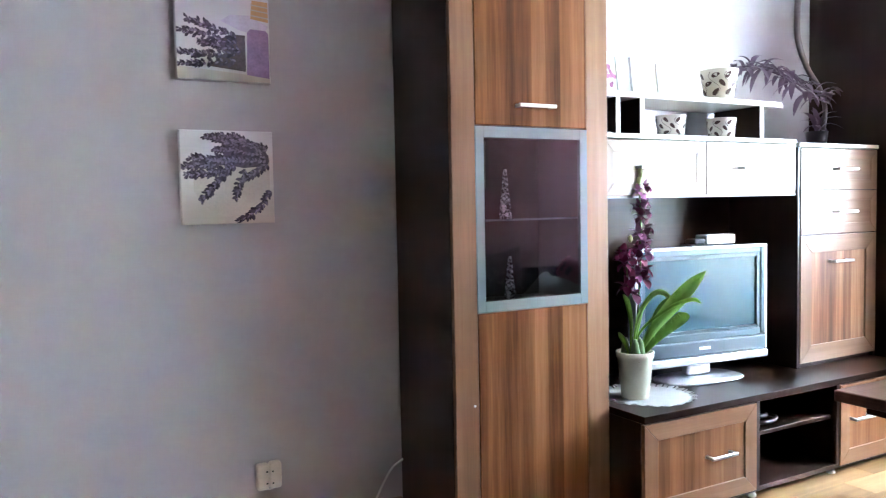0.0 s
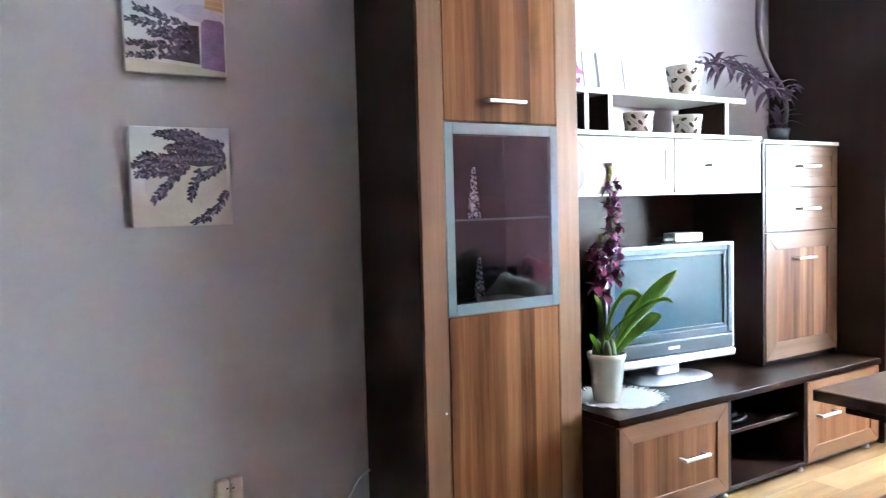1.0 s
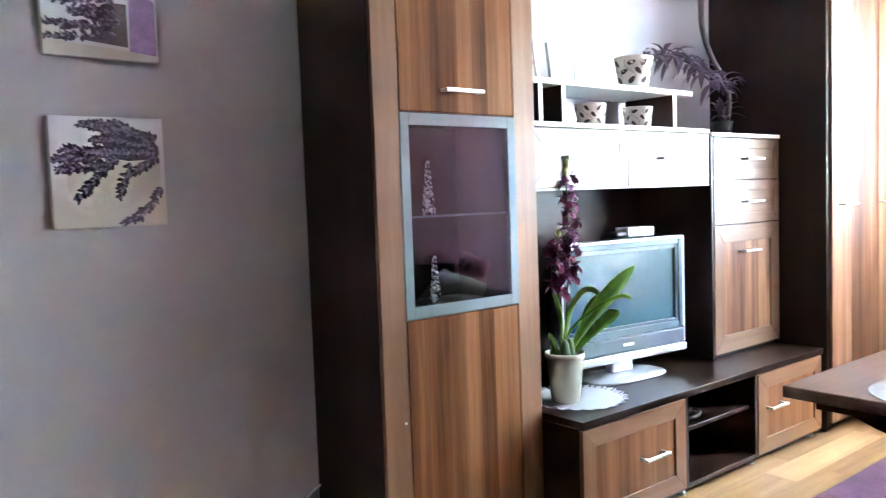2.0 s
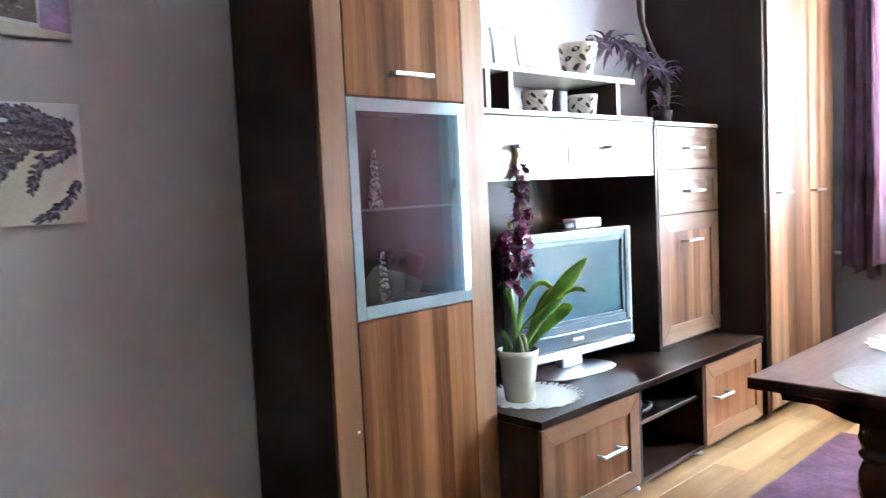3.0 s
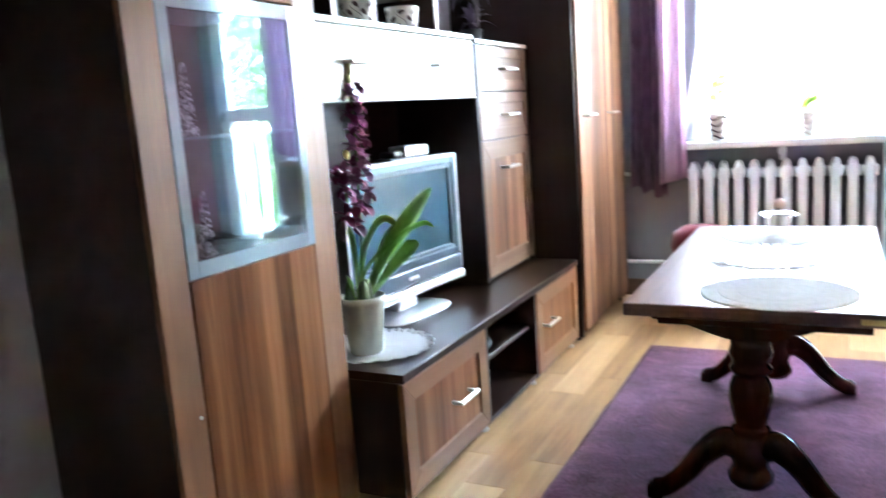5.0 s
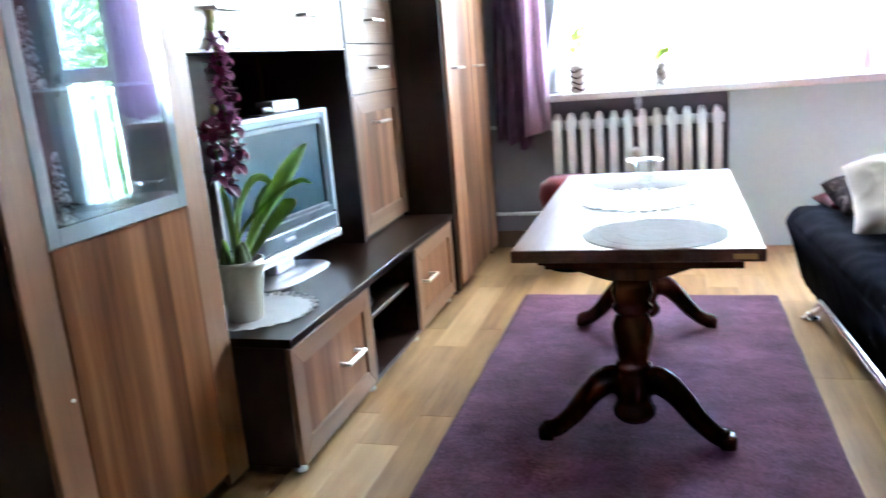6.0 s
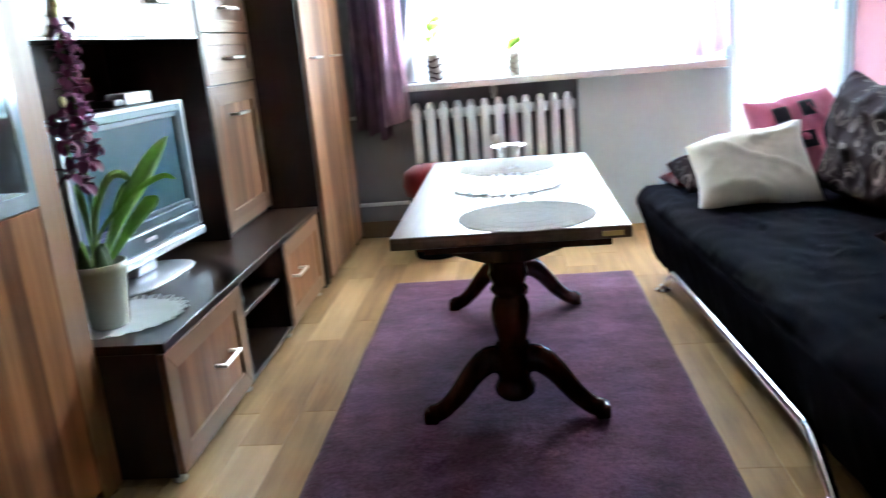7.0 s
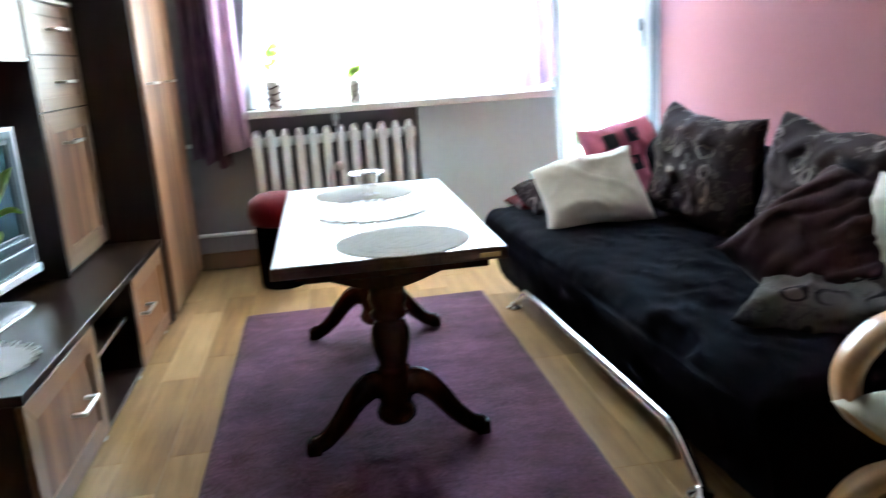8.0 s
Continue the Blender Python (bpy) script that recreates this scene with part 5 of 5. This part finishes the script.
def curtain_mesh(y0, y1, x, top, low, folds, amp, seed, ny=90, nz=40):
    bm = bmesh.new()
    rows = []
    for j in range(nz + 1):
        v = j / nz
        row = []
        for i in range(ny + 1):
            u = i / ny
            bottom = low(u)
            z = top + (bottom - top) * v
            ph = 2 * math.pi * folds * u + 0.5 * math.sin(3 * v + seed)
            a = amp * (0.7 + 0.5 * v)
            xx = x + a * math.sin(ph) + 0.25 * a * math.sin(2.3 * ph + 1 + 2 * v) + 0.01 * noise.noise(Vector((u * 4, v * 3, seed)))
            mid = (y0 + y1) / 2
            gather = 1 - 0.18 * math.sin(math.pi * v * 0.9) + 0.10 * v
            yy = mid + (y0 + (y1 - y0) * u - mid) * gather + 0.25 * a * math.cos(ph)
            row.append(bm.verts.new((xx, yy, z)))
        rows.append(row)
    for a, b in zip(rows, rows[1:]):
        for i in range(ny):
            bm.faces.new((a[i], a[i + 1], b[i + 1], b[i]))
    bmesh.ops.solidify(bm, geom=bm.faces, thickness=0.001)
    return bm


def build_curtains():
    c = thing("curtain", (4.41, 1.93, 0.57), "purple voile curtain hanging gathered beside the window", "curtain", "window curtains")
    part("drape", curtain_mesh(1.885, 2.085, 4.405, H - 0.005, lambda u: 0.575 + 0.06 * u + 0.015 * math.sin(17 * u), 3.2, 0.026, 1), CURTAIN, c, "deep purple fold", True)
    # Same curtain; the brightness of its daylit edge is put into the colour.
    part("lit_edge", curtain_mesh(1.775, 1.925, 4.375, H - 0.005, lambda u: 0.685 - 0.04 * u, 1.6, 0.020, 2, 60), CURTAIN_LIT, c, "edge of the purple voile, coloured lilac for the daylight on it", True)
    d = thing("curtain", (4.42, 0.2, 0.80), "lilac voile curtain hanging between window and balcony door", "curtain", "window curtains")
    part("drape", curtain_mesh(0.08, 0.385, 4.43, H - 0.005, lambda u: 0.935 - 0.05 * math.sin(math.pi * u), 3.6, 0.020, 6, 80), CURTAIN_SHEER, d, "thin lilac folds, paled for the window glare", True)


def build_sheer():
    n = thing("net_curtain", (X1 - 0.014, 0.95, 0.855), "white net curtain glowing with daylight before the window", "curtain")
    part("drape", curtain_mesh(0.09, 1.82, X1 - 0.016, H - 0.006, lambda u: 0.870, 17, 0.006, 5, 240, 12), NET, n, smooth=True)


# Extra net, added so the door and its frame wash out towards white.
def build_door_haze():
    n = thing("net_curtain", (4.47, -0.24, 0.05), "fine white net added to haze the balcony door", "curtain")
    part("drape", curtain_mesh(-0.565, 0.09, 4.475, H - 0.006, lambda u: 0.05, 8, 0.008, 8, 140, 12), NET_HAZE, n, smooth=True)


def build_sill_plants():
    for x, y, r, h, tall, label in ((4.445, 1.63, 0.047, 0.145, 0.22, "small plant in a zebra-striped pot"), (4.445, 1.205, 0.040, 0.125, 0.06, "low plant in a beige patterned pot")):
        p = thing("sill_plant", (x, y, 0.8645), label + " on the window sill", "plant", "sill plants")
        part("pot", lathe(bmesh.new(), [(r * 0.85, 0), (r, h), (r * 0.9, h), (r * 0.75, h * 0.5)], 24), IVORY, p, smooth=True, world=False)
        st = bmesh.new()
        for k in range(4):
            z = h * (0.14 + 0.22 * k)
            ring = [(1.02 * (r * 0.85 + r * 0.15 * z / h) * math.cos(a), 1.02 * (r * 0.85 + r * 0.15 * z / h) * math.sin(a), z + 0.008 * math.sin(3 * a + k)) for a in [2 * math.pi * i / 30 for i in range(31)]]
            tube(st, ring, 0.0045, 5)
        part("stripes", st, PRINT_BROWN if tall > 0.1 else BOWL_PRINT, p, "dark stripes", world=False)
        part("soil", lathe(bmesh.new(), [(r * 0.85, h * 0.85), (0.005, h * 0.9)], 14), SOIL, p, world=False)
        pts = curve_pts([(0, 0, h * 0.85), (0.01, 0.01, h + tall * 0.4), (0.0, -0.005, h + tall * 0.75), (0.02, 0.0, h + tall)], 5)
        part("stem", tube(bmesh.new(), pts, 0.003, 6), STEM, p, world=False)
        rnd = random.Random(int(y * 100))
        bm = bmesh.new()
        for i in range(9):
            b = pts[min(len(pts) - 1, 3 + i)]
            a = i * 2.2
            leaf_blade(bm, b, b + Vector((math.cos(a) * 0.025, math.sin(a) * 0.05, rnd.uniform(0.0, 0.045))), 0.036, 0.008, 0.2, 5, 0.0, 1.2)
        part("leaves", bm, SILL_LEAF, p, smooth=True, world=False)


build_radiator()
build_curtains()
build_sheer()
build_door_haze()
build_sill_plants()


# ---- rug, table ----
def build_rug():
    bm = bmesh.new()
    x0, x1, y0, y1 = 1.42, 3.565, 0.732, 1.817
    nx, ny = 110, 60
    rows = []
    for i in range(nx + 1):
        row = []
        for j in range(ny + 1):
            x, y = x0 + (x1 - x0) * i / nx, y0 + (y1 - y0) * j / ny
            edge = min(i, nx - i, j, ny - j)
            wob = 0.004 * noise.noise(Vector((x * 6, y * 6, 0))) if edge == 0 else 0
            z = (0.004 if edge == 0 else 0.012) + 0.0016 * noise.noise(Vector((x * 14, y * 14, 1))) + 0.003 * max(0, noise.noise(Vector((x * 13 + 2 * noise.noise(Vector((x * 2, y * 2, 9))), y * 4, 4))))
            row.append(bm.verts.new((x + wob, y + wob, z)))
        rows.append(row)
    for a, b in zip(rows, rows[1:]):
        for j in range(ny):
            bm.faces.new((a[j], a[j + 1], b[j + 1], b[j]))
    base = [rows[0][0], rows[0][-1], rows[-1][-1], rows[-1][0]]
    r = bmesh.ops.extrude_edge_only(bm, edges=[e for e in bm.edges if e.is_boundary])
    for v in r["geom"]:
        if isinstance(v, bmesh.types.BMVert):
            v.co.z = 0.0004
    solo("rug", bm, RUG, "aubergine purple cut-pile rug lying on the laminate", "rug", smooth=True)


def build_table():
    top = 0.588
    t = thing("coffee_table", (2.73, 1.265, 0.013), "dark oak pedestal coffee table with turned columns", "table")
    x0, x1, y0, y1 = 2.088, 3.355, 0.943, 1.567
    part("tabletop", boxes([(x0, x1, y0, y1, top - 0.034, top)], 0.004, 2), OAK_TABLE, t, "dark oak table top")
    part("under_frame", boxes([(x0 + 0.02, x1 - 0.02, y0 + 0.048, y1 - 0.085, top - 0.056, top - 0.0345)], 0.002), TURNED, t)
    part("brass_catch", boxes([(x0 - 0.0025, x0 + 0.001, y0 + 0.02, y0 + 0.075, top - 0.026, top - 0.013)], 0.001), BRASS, t, "brass leaf catch")
    for px, sgn in ((2.205, -1), (3.09, 1)):
        yc = 1.266
        br = bmesh.new()
        zt = top - 0.0565
        out = [(-0.245, zt), (-0.245, zt - 0.006), (-0.17, zt - 0.012), (-0.09, zt - 0.04), (-0.055, zt - 0.05), (0.055, zt - 0.05), (0.09, zt - 0.04), (0.17, zt - 0.012), (0.245, zt - 0.006), (0.245, zt)]
        prism(br, out, -0.03, 0.03)
        br.transform(Matrix.Translation((px, yc, 0)) @ pose(0, 0, 0, 0, 0, 90))
        part("bracket", br, TURNED, t)
        prof = [(0.012, 0.070), (0.038, 0.074), (0.050, 0.088), (0.052, 0.105), (0.044, 0.122), (0.040, 0.135), (0.046, 0.15), (0.046, 0.215), (0.040, 0.222), (0.046, 0.232), (0.040, 0.242), (0.036, 0.25),
                (0.044, 0.285), (0.050, 0.32), (0.046, 0.355), (0.038, 0.378), (0.036, 0.385), (0.045, 0.393), (0.047, 0.402), (0.040, 0.412), (0.044, 0.425), (0.048, 0.445), (0.044, 0.462), (0.044, zt - 0.0505)]
        part("column", lathe(bmesh.new(), [(1.14 * r, z) for r, z in prof], 32, (px, yc, 0)), TURNED, t, "turned oak column", True)
        for sy in (-1, 1):
            bm = bmesh.new()
            knots = [(0.0, 0.03, 0.185), (0.0, 0.075, 0.190), (0.0, 0.125, 0.150), (0.0, 0.175, 0.090), (0.0, 0.225, 0.048), (0.0, 0.262, 0.040)]
            pts = [Vector((p.x + (0.03 + 0.15 * sgn) * p.y, sy * p.y * 0.95, p.z)) for p in curve_pts(knots, 4)]
            rad = [0.034, 0.035, 0.036, 0.036, 0.035, 0.034, 0.033, 0.031, 0.030, 0.029, 0.028, 0.027, 0.026, 0.025, 0.024, 0.024, 0.024, 0.024, 0.024, 0.024, 0.022]
            tube(bm, pts, [1.12 * r for r in rad[:len(pts)]], 12)
            box(bm, pts[-1].x - 0.024, pts[-1].x + 0.024, min(sy * 0.222, sy * 0.266), max(sy * 0.222, sy * 0.266), 0.0135, 0.055, 0.008, 2)
            bm.transform(Matrix.Translation((px, yc, 0)))
            part("leg", bm, TURNED, t, "curved splayed leg", True)
    for x, y in ((2.262, 1.205), (3.125, 1.262)):
        bm = lathe(bmesh.new(), [(0.186, 0.0), (0.190, 0.0012), (0.186, 0.0026), (0.150, 0.0026), (0.147, 0.0022), (0.144, 0.0028), (0.10, 0.0028), (0.097, 0.0023), (0.094, 0.0029), (0.05, 0.0029), (0.047, 0.0024), (0.02, 0.003)], 64)
        solo("placemat", bm, MAT_GREY, "round grey woven placemat on the table", "placemat", (x, y, top + 0.0004), group="round placemats")
    lace_round("doily", (2.735, 1.262, top + 0.0004), 0.19, 18, "white crocheted doily with scalloped edge on the table")
    g = thing("glass_bowl", (3.055, 1.252, top + 0.0036), "clear pressed-glass footed bowl with a flared rim", "bowl")
    part("bowl", lathe(bmesh.new(), [(0.036, 0.0), (0.038, 0.004), (0.027, 0.010), (0.024, 0.018), (0.030, 0.030), (0.036, 0.055), (0.041, 0.077), (0.064, 0.086), (0.066, 0.089), (0.042, 0.081), (0.034, 0.055), (0.024, 0.036)], 30, cap=False,
                       wobble=lambda a, z: 1 + (0.05 * math.cos(9 * a) if z > 0.08 else 0.02 * math.cos(15 * a))), CRYSTAL, g, smooth=True, world=False)


build_rug()
build_table()


# ---- sofa ----
SOFA = (2.51, 0.60, 0.0)


def build_sofa():
    s = thing("sofa", SOFA, "low black sofa bed with a chrome tube base", "sofa", rot=(0, 0, 3.6))
    L = 1.04
    def mattress(y0, y1, z0, z1, low_in, n=110, m=30, seed=0.0):
        bm = bmesh.new()
        rows = []
        prof = []
        steps = 40
        r = 0.07
        pts = [(y1 - low_in, z0), (y1 - low_in * 0.5, z0 + (z1 - z0) * 0.45), (y1, z1 - r)]
        for k in range(7):
            a = math.pi / 2 * k / 6
            pts.append((y1 - r + r * math.cos(a), z1 - r + r * math.sin(a)))
        for k in range(1, 36):
            pts.append((y1 - r + (y0 + r - y1 + r) * k / 36, z1 + 0.012 * math.sin(math.pi * k / 36)))
        for k in range(7):
            a = math.pi / 2 * k / 6
            pts.append((y0 + r - r * math.sin(a), z1 - r + r * math.cos(a)))
        pts.append((y0, z0))
        for i in range(n + 1):
            u = i / n
            x = -L + 2 * L * u
            e = min(1.0, min(u, 1 - u) * 16)
            sh = math.sin(e * math.pi / 2) ** 0.6
            row = []
            for (y, z) in pts:
                cz = (z0 + z1) / 2
                wob = 0.006 * noise.noise(Vector((x * 5, y * 5, z * 5 + seed))) + 0.016 * (0.5 - abs(noise.noise(Vector((x * 6 + y * 4, y * 11 - x * 3, z * 6 + seed))))) + 0.008 * (0.5 - abs(noise.noise(Vector((x * 13 - y * 5, y * 21 + x * 4, z * 9 - seed))))) + 0.003 * noise.noise(Vector((x * 22, y * 14, z * 9 + seed)))
                row.append(bm.verts.new((x, y + wob, cz + (z - cz) * (0.86 + 0.14 * sh) + wob * (z > cz))))
            rows.append(row)
        for a, b in zip(rows, rows[1:]):
            for j in range(len(pts)):
                k = (j + 1) % len(pts)
                bm.faces.new((a[j], b[j], b[k], a[k]))
        bm.faces.new(rows[0])
        bm.faces.new(rows[-1][::-1])
        return bm
    part("seat", mattress(-0.66, 0.045, 0.082, 0.402, 0.068), BLACK_CLOTH, s, "black velour seat mattress", True, False)
    back = mattress(-0.98, -0.672, 0.14, 0.66, 0.05, seed=4.0)
    part("backrest", back, BLACK_CLOTH, s, "black velour backrest", True, False)
    part("base_board", boxes([(-L + 0.06, L - 0.06, -0.9, -0.08, 0.085, 0.112)]), BLACK, s, world=False)
    rail = bmesh.new()
    tube(rail, curve_pts([(-0.785, 0.016, 0.014), (-0.765, 0.016, 0.034), (-0.675, 0.014, 0.098), (-0.625, 0.013, 0.118), (-0.56, 0.012, 0.122), (0.0, 0.005, 0.122), (0.55, 0.0, 0.122), (0.605, 0.0, 0.115), (0.65, 0.0, 0.09), (0.735, 0.0, 0.034), (0.755, 0.0, 0.014)], 6), 0.0155, 12)
    part("base_rail", rail, CHROME, s, "polished chrome tube rail", True, False)
    for x, y in ((-0.79, 0.022), (0.76, 0.006)):
        part("foot", lathe(bmesh.new(), [(0.030, 0.0005), (0.034, 0.004), (0.032, 0.012), (0.016, 0.017), (0.014, 0.028)], 20, (x, y, 0)), CHROME, s, "round chrome foot", True, False)
    for x in (-0.78, 0.75):
        part("rear_leg", lathe(bmesh.new(), [(0.02, 0.0005), (0.018, 0.086)], 12, (x, -0.8, 0)), CHROME, s, "", True, False)


def cushion(w, h, d, mat, label, at, rot, seed, group="sofa cushions", pinch=0.10, crease=0.012, slump=0.0, pleat=0.0, spin=0.0):
    bm = pillow_mesh(w, h, d, 40, crease, pinch, seed)
    for v in bm.verts:
        if v.co.z > 0:
            v.co.z *= 1 - 0.5 * slump * (0.5 - v.co.x / w)
        if pleat and abs(v.co.y) > 0.01:
            u = 0.31 * v.co.z - 0.95 * v.co.x + 0.03 * noise.noise(Vector((v.co.x * 6, v.co.z * 6, seed)))
            v.co.y += math.copysign(pleat, v.co.y) * (abs(math.sin(u * 48)) ** 0.6 - 0.6) * (0.6 + 0.8 * noise.noise(Vector((v.co.x * 5, v.co.z * 5, 3.0))))
    bm.transform(Matrix.Rotation(radians(spin), 4, 'Y'))
    return solo("cushion", bm, mat, label, "cushion", at, rot, True, group)


build_sofa()
cushion(0.44, 0.40, 0.18, CREAM_CLOTH, "plump cream cotton cushion leaning on the sofa", (3.09, 0.36, 0.525), (-48, -3, -93), 1, crease=0.011, pinch=0.09, slump=0.7)
pk = cushion(0.40, 0.40, 0.15, PINK_CLOTH, "pink cushion with dark square patches", (3.47, 0.055, 0.558), (-25, -5, -72), 2, pinch=0.03)
for i, (u, v) in enumerate(((-0.10, 0.10), (0.02, 0.11), (-0.02, -0.02), (-0.12, -0.06))):
    sq = bmesh.new()
    n = 5
    g = [[None] * (n + 1) for _ in range(n + 1)]
    for a in range(n + 1):
        for b in range(n + 1):
            x, z = u - 0.034 + 0.068 * a / n, v - 0.034 + 0.068 * b / n
            uu, vv = x / 0.2, z / 0.2
            y = -(0.075 * max(0.0, (1 - uu ** 4) * (1 - vv ** 4)) ** 0.55 + 0.012)
            g[a][b] = sq.verts.new((x, y, z))
    for a in range(n):
        for b in range(n):
            sq.faces.new((g[a][b], g[a + 1][b], g[a + 1][b + 1], g[a][b + 1]))
    bmesh.ops.solidify(sq, geom=sq.faces, thickness=-0.012)
    part("patch", sq, SPOT_CLOTH, pk, "charcoal square patch", True, False)
cushion(0.28, 0.22, 0.10, SWIRL, "small dark patterned cushion lying at the sofa's end", (3.34, 0.45, 0.465), (-68, 0, -75), 3)
cushion(0.20, 0.16, 0.06, RED_CLOTH, "red cushion lying flat behind the others", (3.46, 0.50, 0.43), (-88, 0, -80), 4)
cushion(0.56, 0.44, 0.19, SWIRL, "large dark jacquard cushion with pale rings", (2.83, 0.015, 0.615), (-11.5, 3, 189), 5, crease=0.018, pinch=0.13)
cushion(0.60, 0.46, 0.17, SWIRL, "large dark jacquard cushion with pale scrolls", (2.13, -0.035, 0.61), (-12, 3, 187), 6, crease=0.018, pinch=0.13)
cushion(0.40, 0.42, 0.20, BROWN_CLOTH, "dark brown velvet cushion with deep folds", (1.905, 0.115, 0.54), (-50, 6, 226), 7, crease=0.012, pinch=0.02, slump=0.2, pleat=0.03, spin=33)
cushion(0.42, 0.38, 0.11, SWIRL_PALE, "silver-grey patterned cushion lying under the brown one", (1.765, 0.20, 0.452), (-86, -2, 228), 8)
cushion(0.42, 0.34, 0.13, BEIGE_CLOTH, "beige cotton cushion against the sofa back", (1.64, 0.02, 0.60), (-14, -8, 192), 9)


# ---- armchair and pouf ----
def build_armchair():
    a = thing("armchair", (1.05, 0.20, 0.0), "bentwood birch armchair with a cream seat cushion", "armchair")
    for x in (0.815, 1.285):
        loop = curve_pts([(x, -0.34, 0.70), (x, -0.10, 0.66), (x, 0.22, 0.612), (x, 0.39, 0.592), (x, 0.48, 0.562), (x, 0.525, 0.497), (x, 0.505, 0.417), (x, 0.42, 0.36), (x, 0.20, 0.31), (x, -0.15, 0.25)], 6)
        part("arm", ribbon(bmesh.new(), loop, 0.055, 0.026, (1, 0, 0)), BIRCH, a, "laminated birch armrest", True)
        runner = curve_pts([(x, -0.15, 0.24), (x, 0.20, 0.285), (x, 0.40, 0.285), (x, 0.48, 0.265), (x, 0.535, 0.20), (x, 0.55, 0.12), (x, 0.52, 0.04), (x, 0.44, 0.0125), (x, 0.1, 0.0125), (x, -0.35, 0.0125)], 6)
        part("leg_frame", ribbon(bmesh.new(), runner, 0.055, 0.024, (1, 0, 0)), BIRCH, a, "laminated birch leg frame", True)
    for r in ((0.843, 1.257, 0.38, 0.41, 0.315, 0.35), (0.843, 1.257, -0.12, -0.09, 0.26, 0.295), (0.843, 1.257, -0.30, -0.27, 0.002, 0.03)):
        part("cross_rail", boxes([r], 0.005), BIRCH, a)
    for x in (0.88, 1.22):
        part("back_slat", ribbon(bmesh.new(), curve_pts([(x, -0.10, 0.29), (x, -0.22, 0.62), (x, -0.34, 0.98)], 6), 0.04, 0.02, (1, 0, 0)), BIRCH, a)
    seat = pillow_mesh(0.47, 0.62, 0.13, 20, 0.006, 0.02, 11)
    seat.transform(Matrix.Translation((1.05, 0.235, 0.41)) @ pose(0, 0, 0, -83))
    part("seat_cushion", seat, BEIGE_CLOTH, a, "cream quilted seat cushion", True)
    bk = pillow_mesh(0.47, 0.66, 0.12, 20, 0.006, 0.02, 12)
    bk.transform(Matrix.Translation((1.05, -0.14, 0.72)) @ pose(0, 0, 0, 22))
    part("back_cushion", bk, BEIGE_CLOTH, a, "cream back cushion", True)


def build_pouf():
    p = thing("stool", (4.06, 1.665, 0.0), "small dark stool with a red padded seat", "stool")
    part("base", lathe(bmesh.new(), [(0.11, 0.0005), (0.115, 0.02), (0.12, 0.29), (0.115, 0.315)], 28, ), BLACK_CLOTH, p, "black base", True, False)
    part("seat", lathe(bmesh.new(), [(0.10, 0.315), (0.135, 0.328), (0.148, 0.38), (0.138, 0.44), (0.09, 0.472), (0.02, 0.48)], 32), RED_CLOTH, p, "red padded seat", True, False)


build_armchair()
build_pouf()


# ---- floor planks ----
def build_planks():
    mat = plank_wood("oak_laminate")
    wide, gap = 0.132, 0.0012
    cache = {}
    rnd = random.Random(8)
    y = Y0
    row = 0
    while y < Y1 - 0.01:
        yw = min(wide, Y1 - y)
        x = X0 - rnd.choice((0.0, 0.2, 0.4, 0.6))
        while x < X1:
            a, b = max(x, X0), min(x + 0.8, X1)
            if b - a > 0.02:
                key = (round(b - a, 3), round(yw, 3))
                if key not in cache:
                    cache[key] = to_mesh("plank", boxes([(gap / 2, key[0] - gap / 2, gap / 2, key[1] - gap / 2, -0.0115, 0.0)], 0.0008), mat)
                ob = new("plank", cache[key])
                ob.parent = floor
                ob.location = (a, y, 0)
            x += 0.8
        y += wide
        row += 1


build_planks()
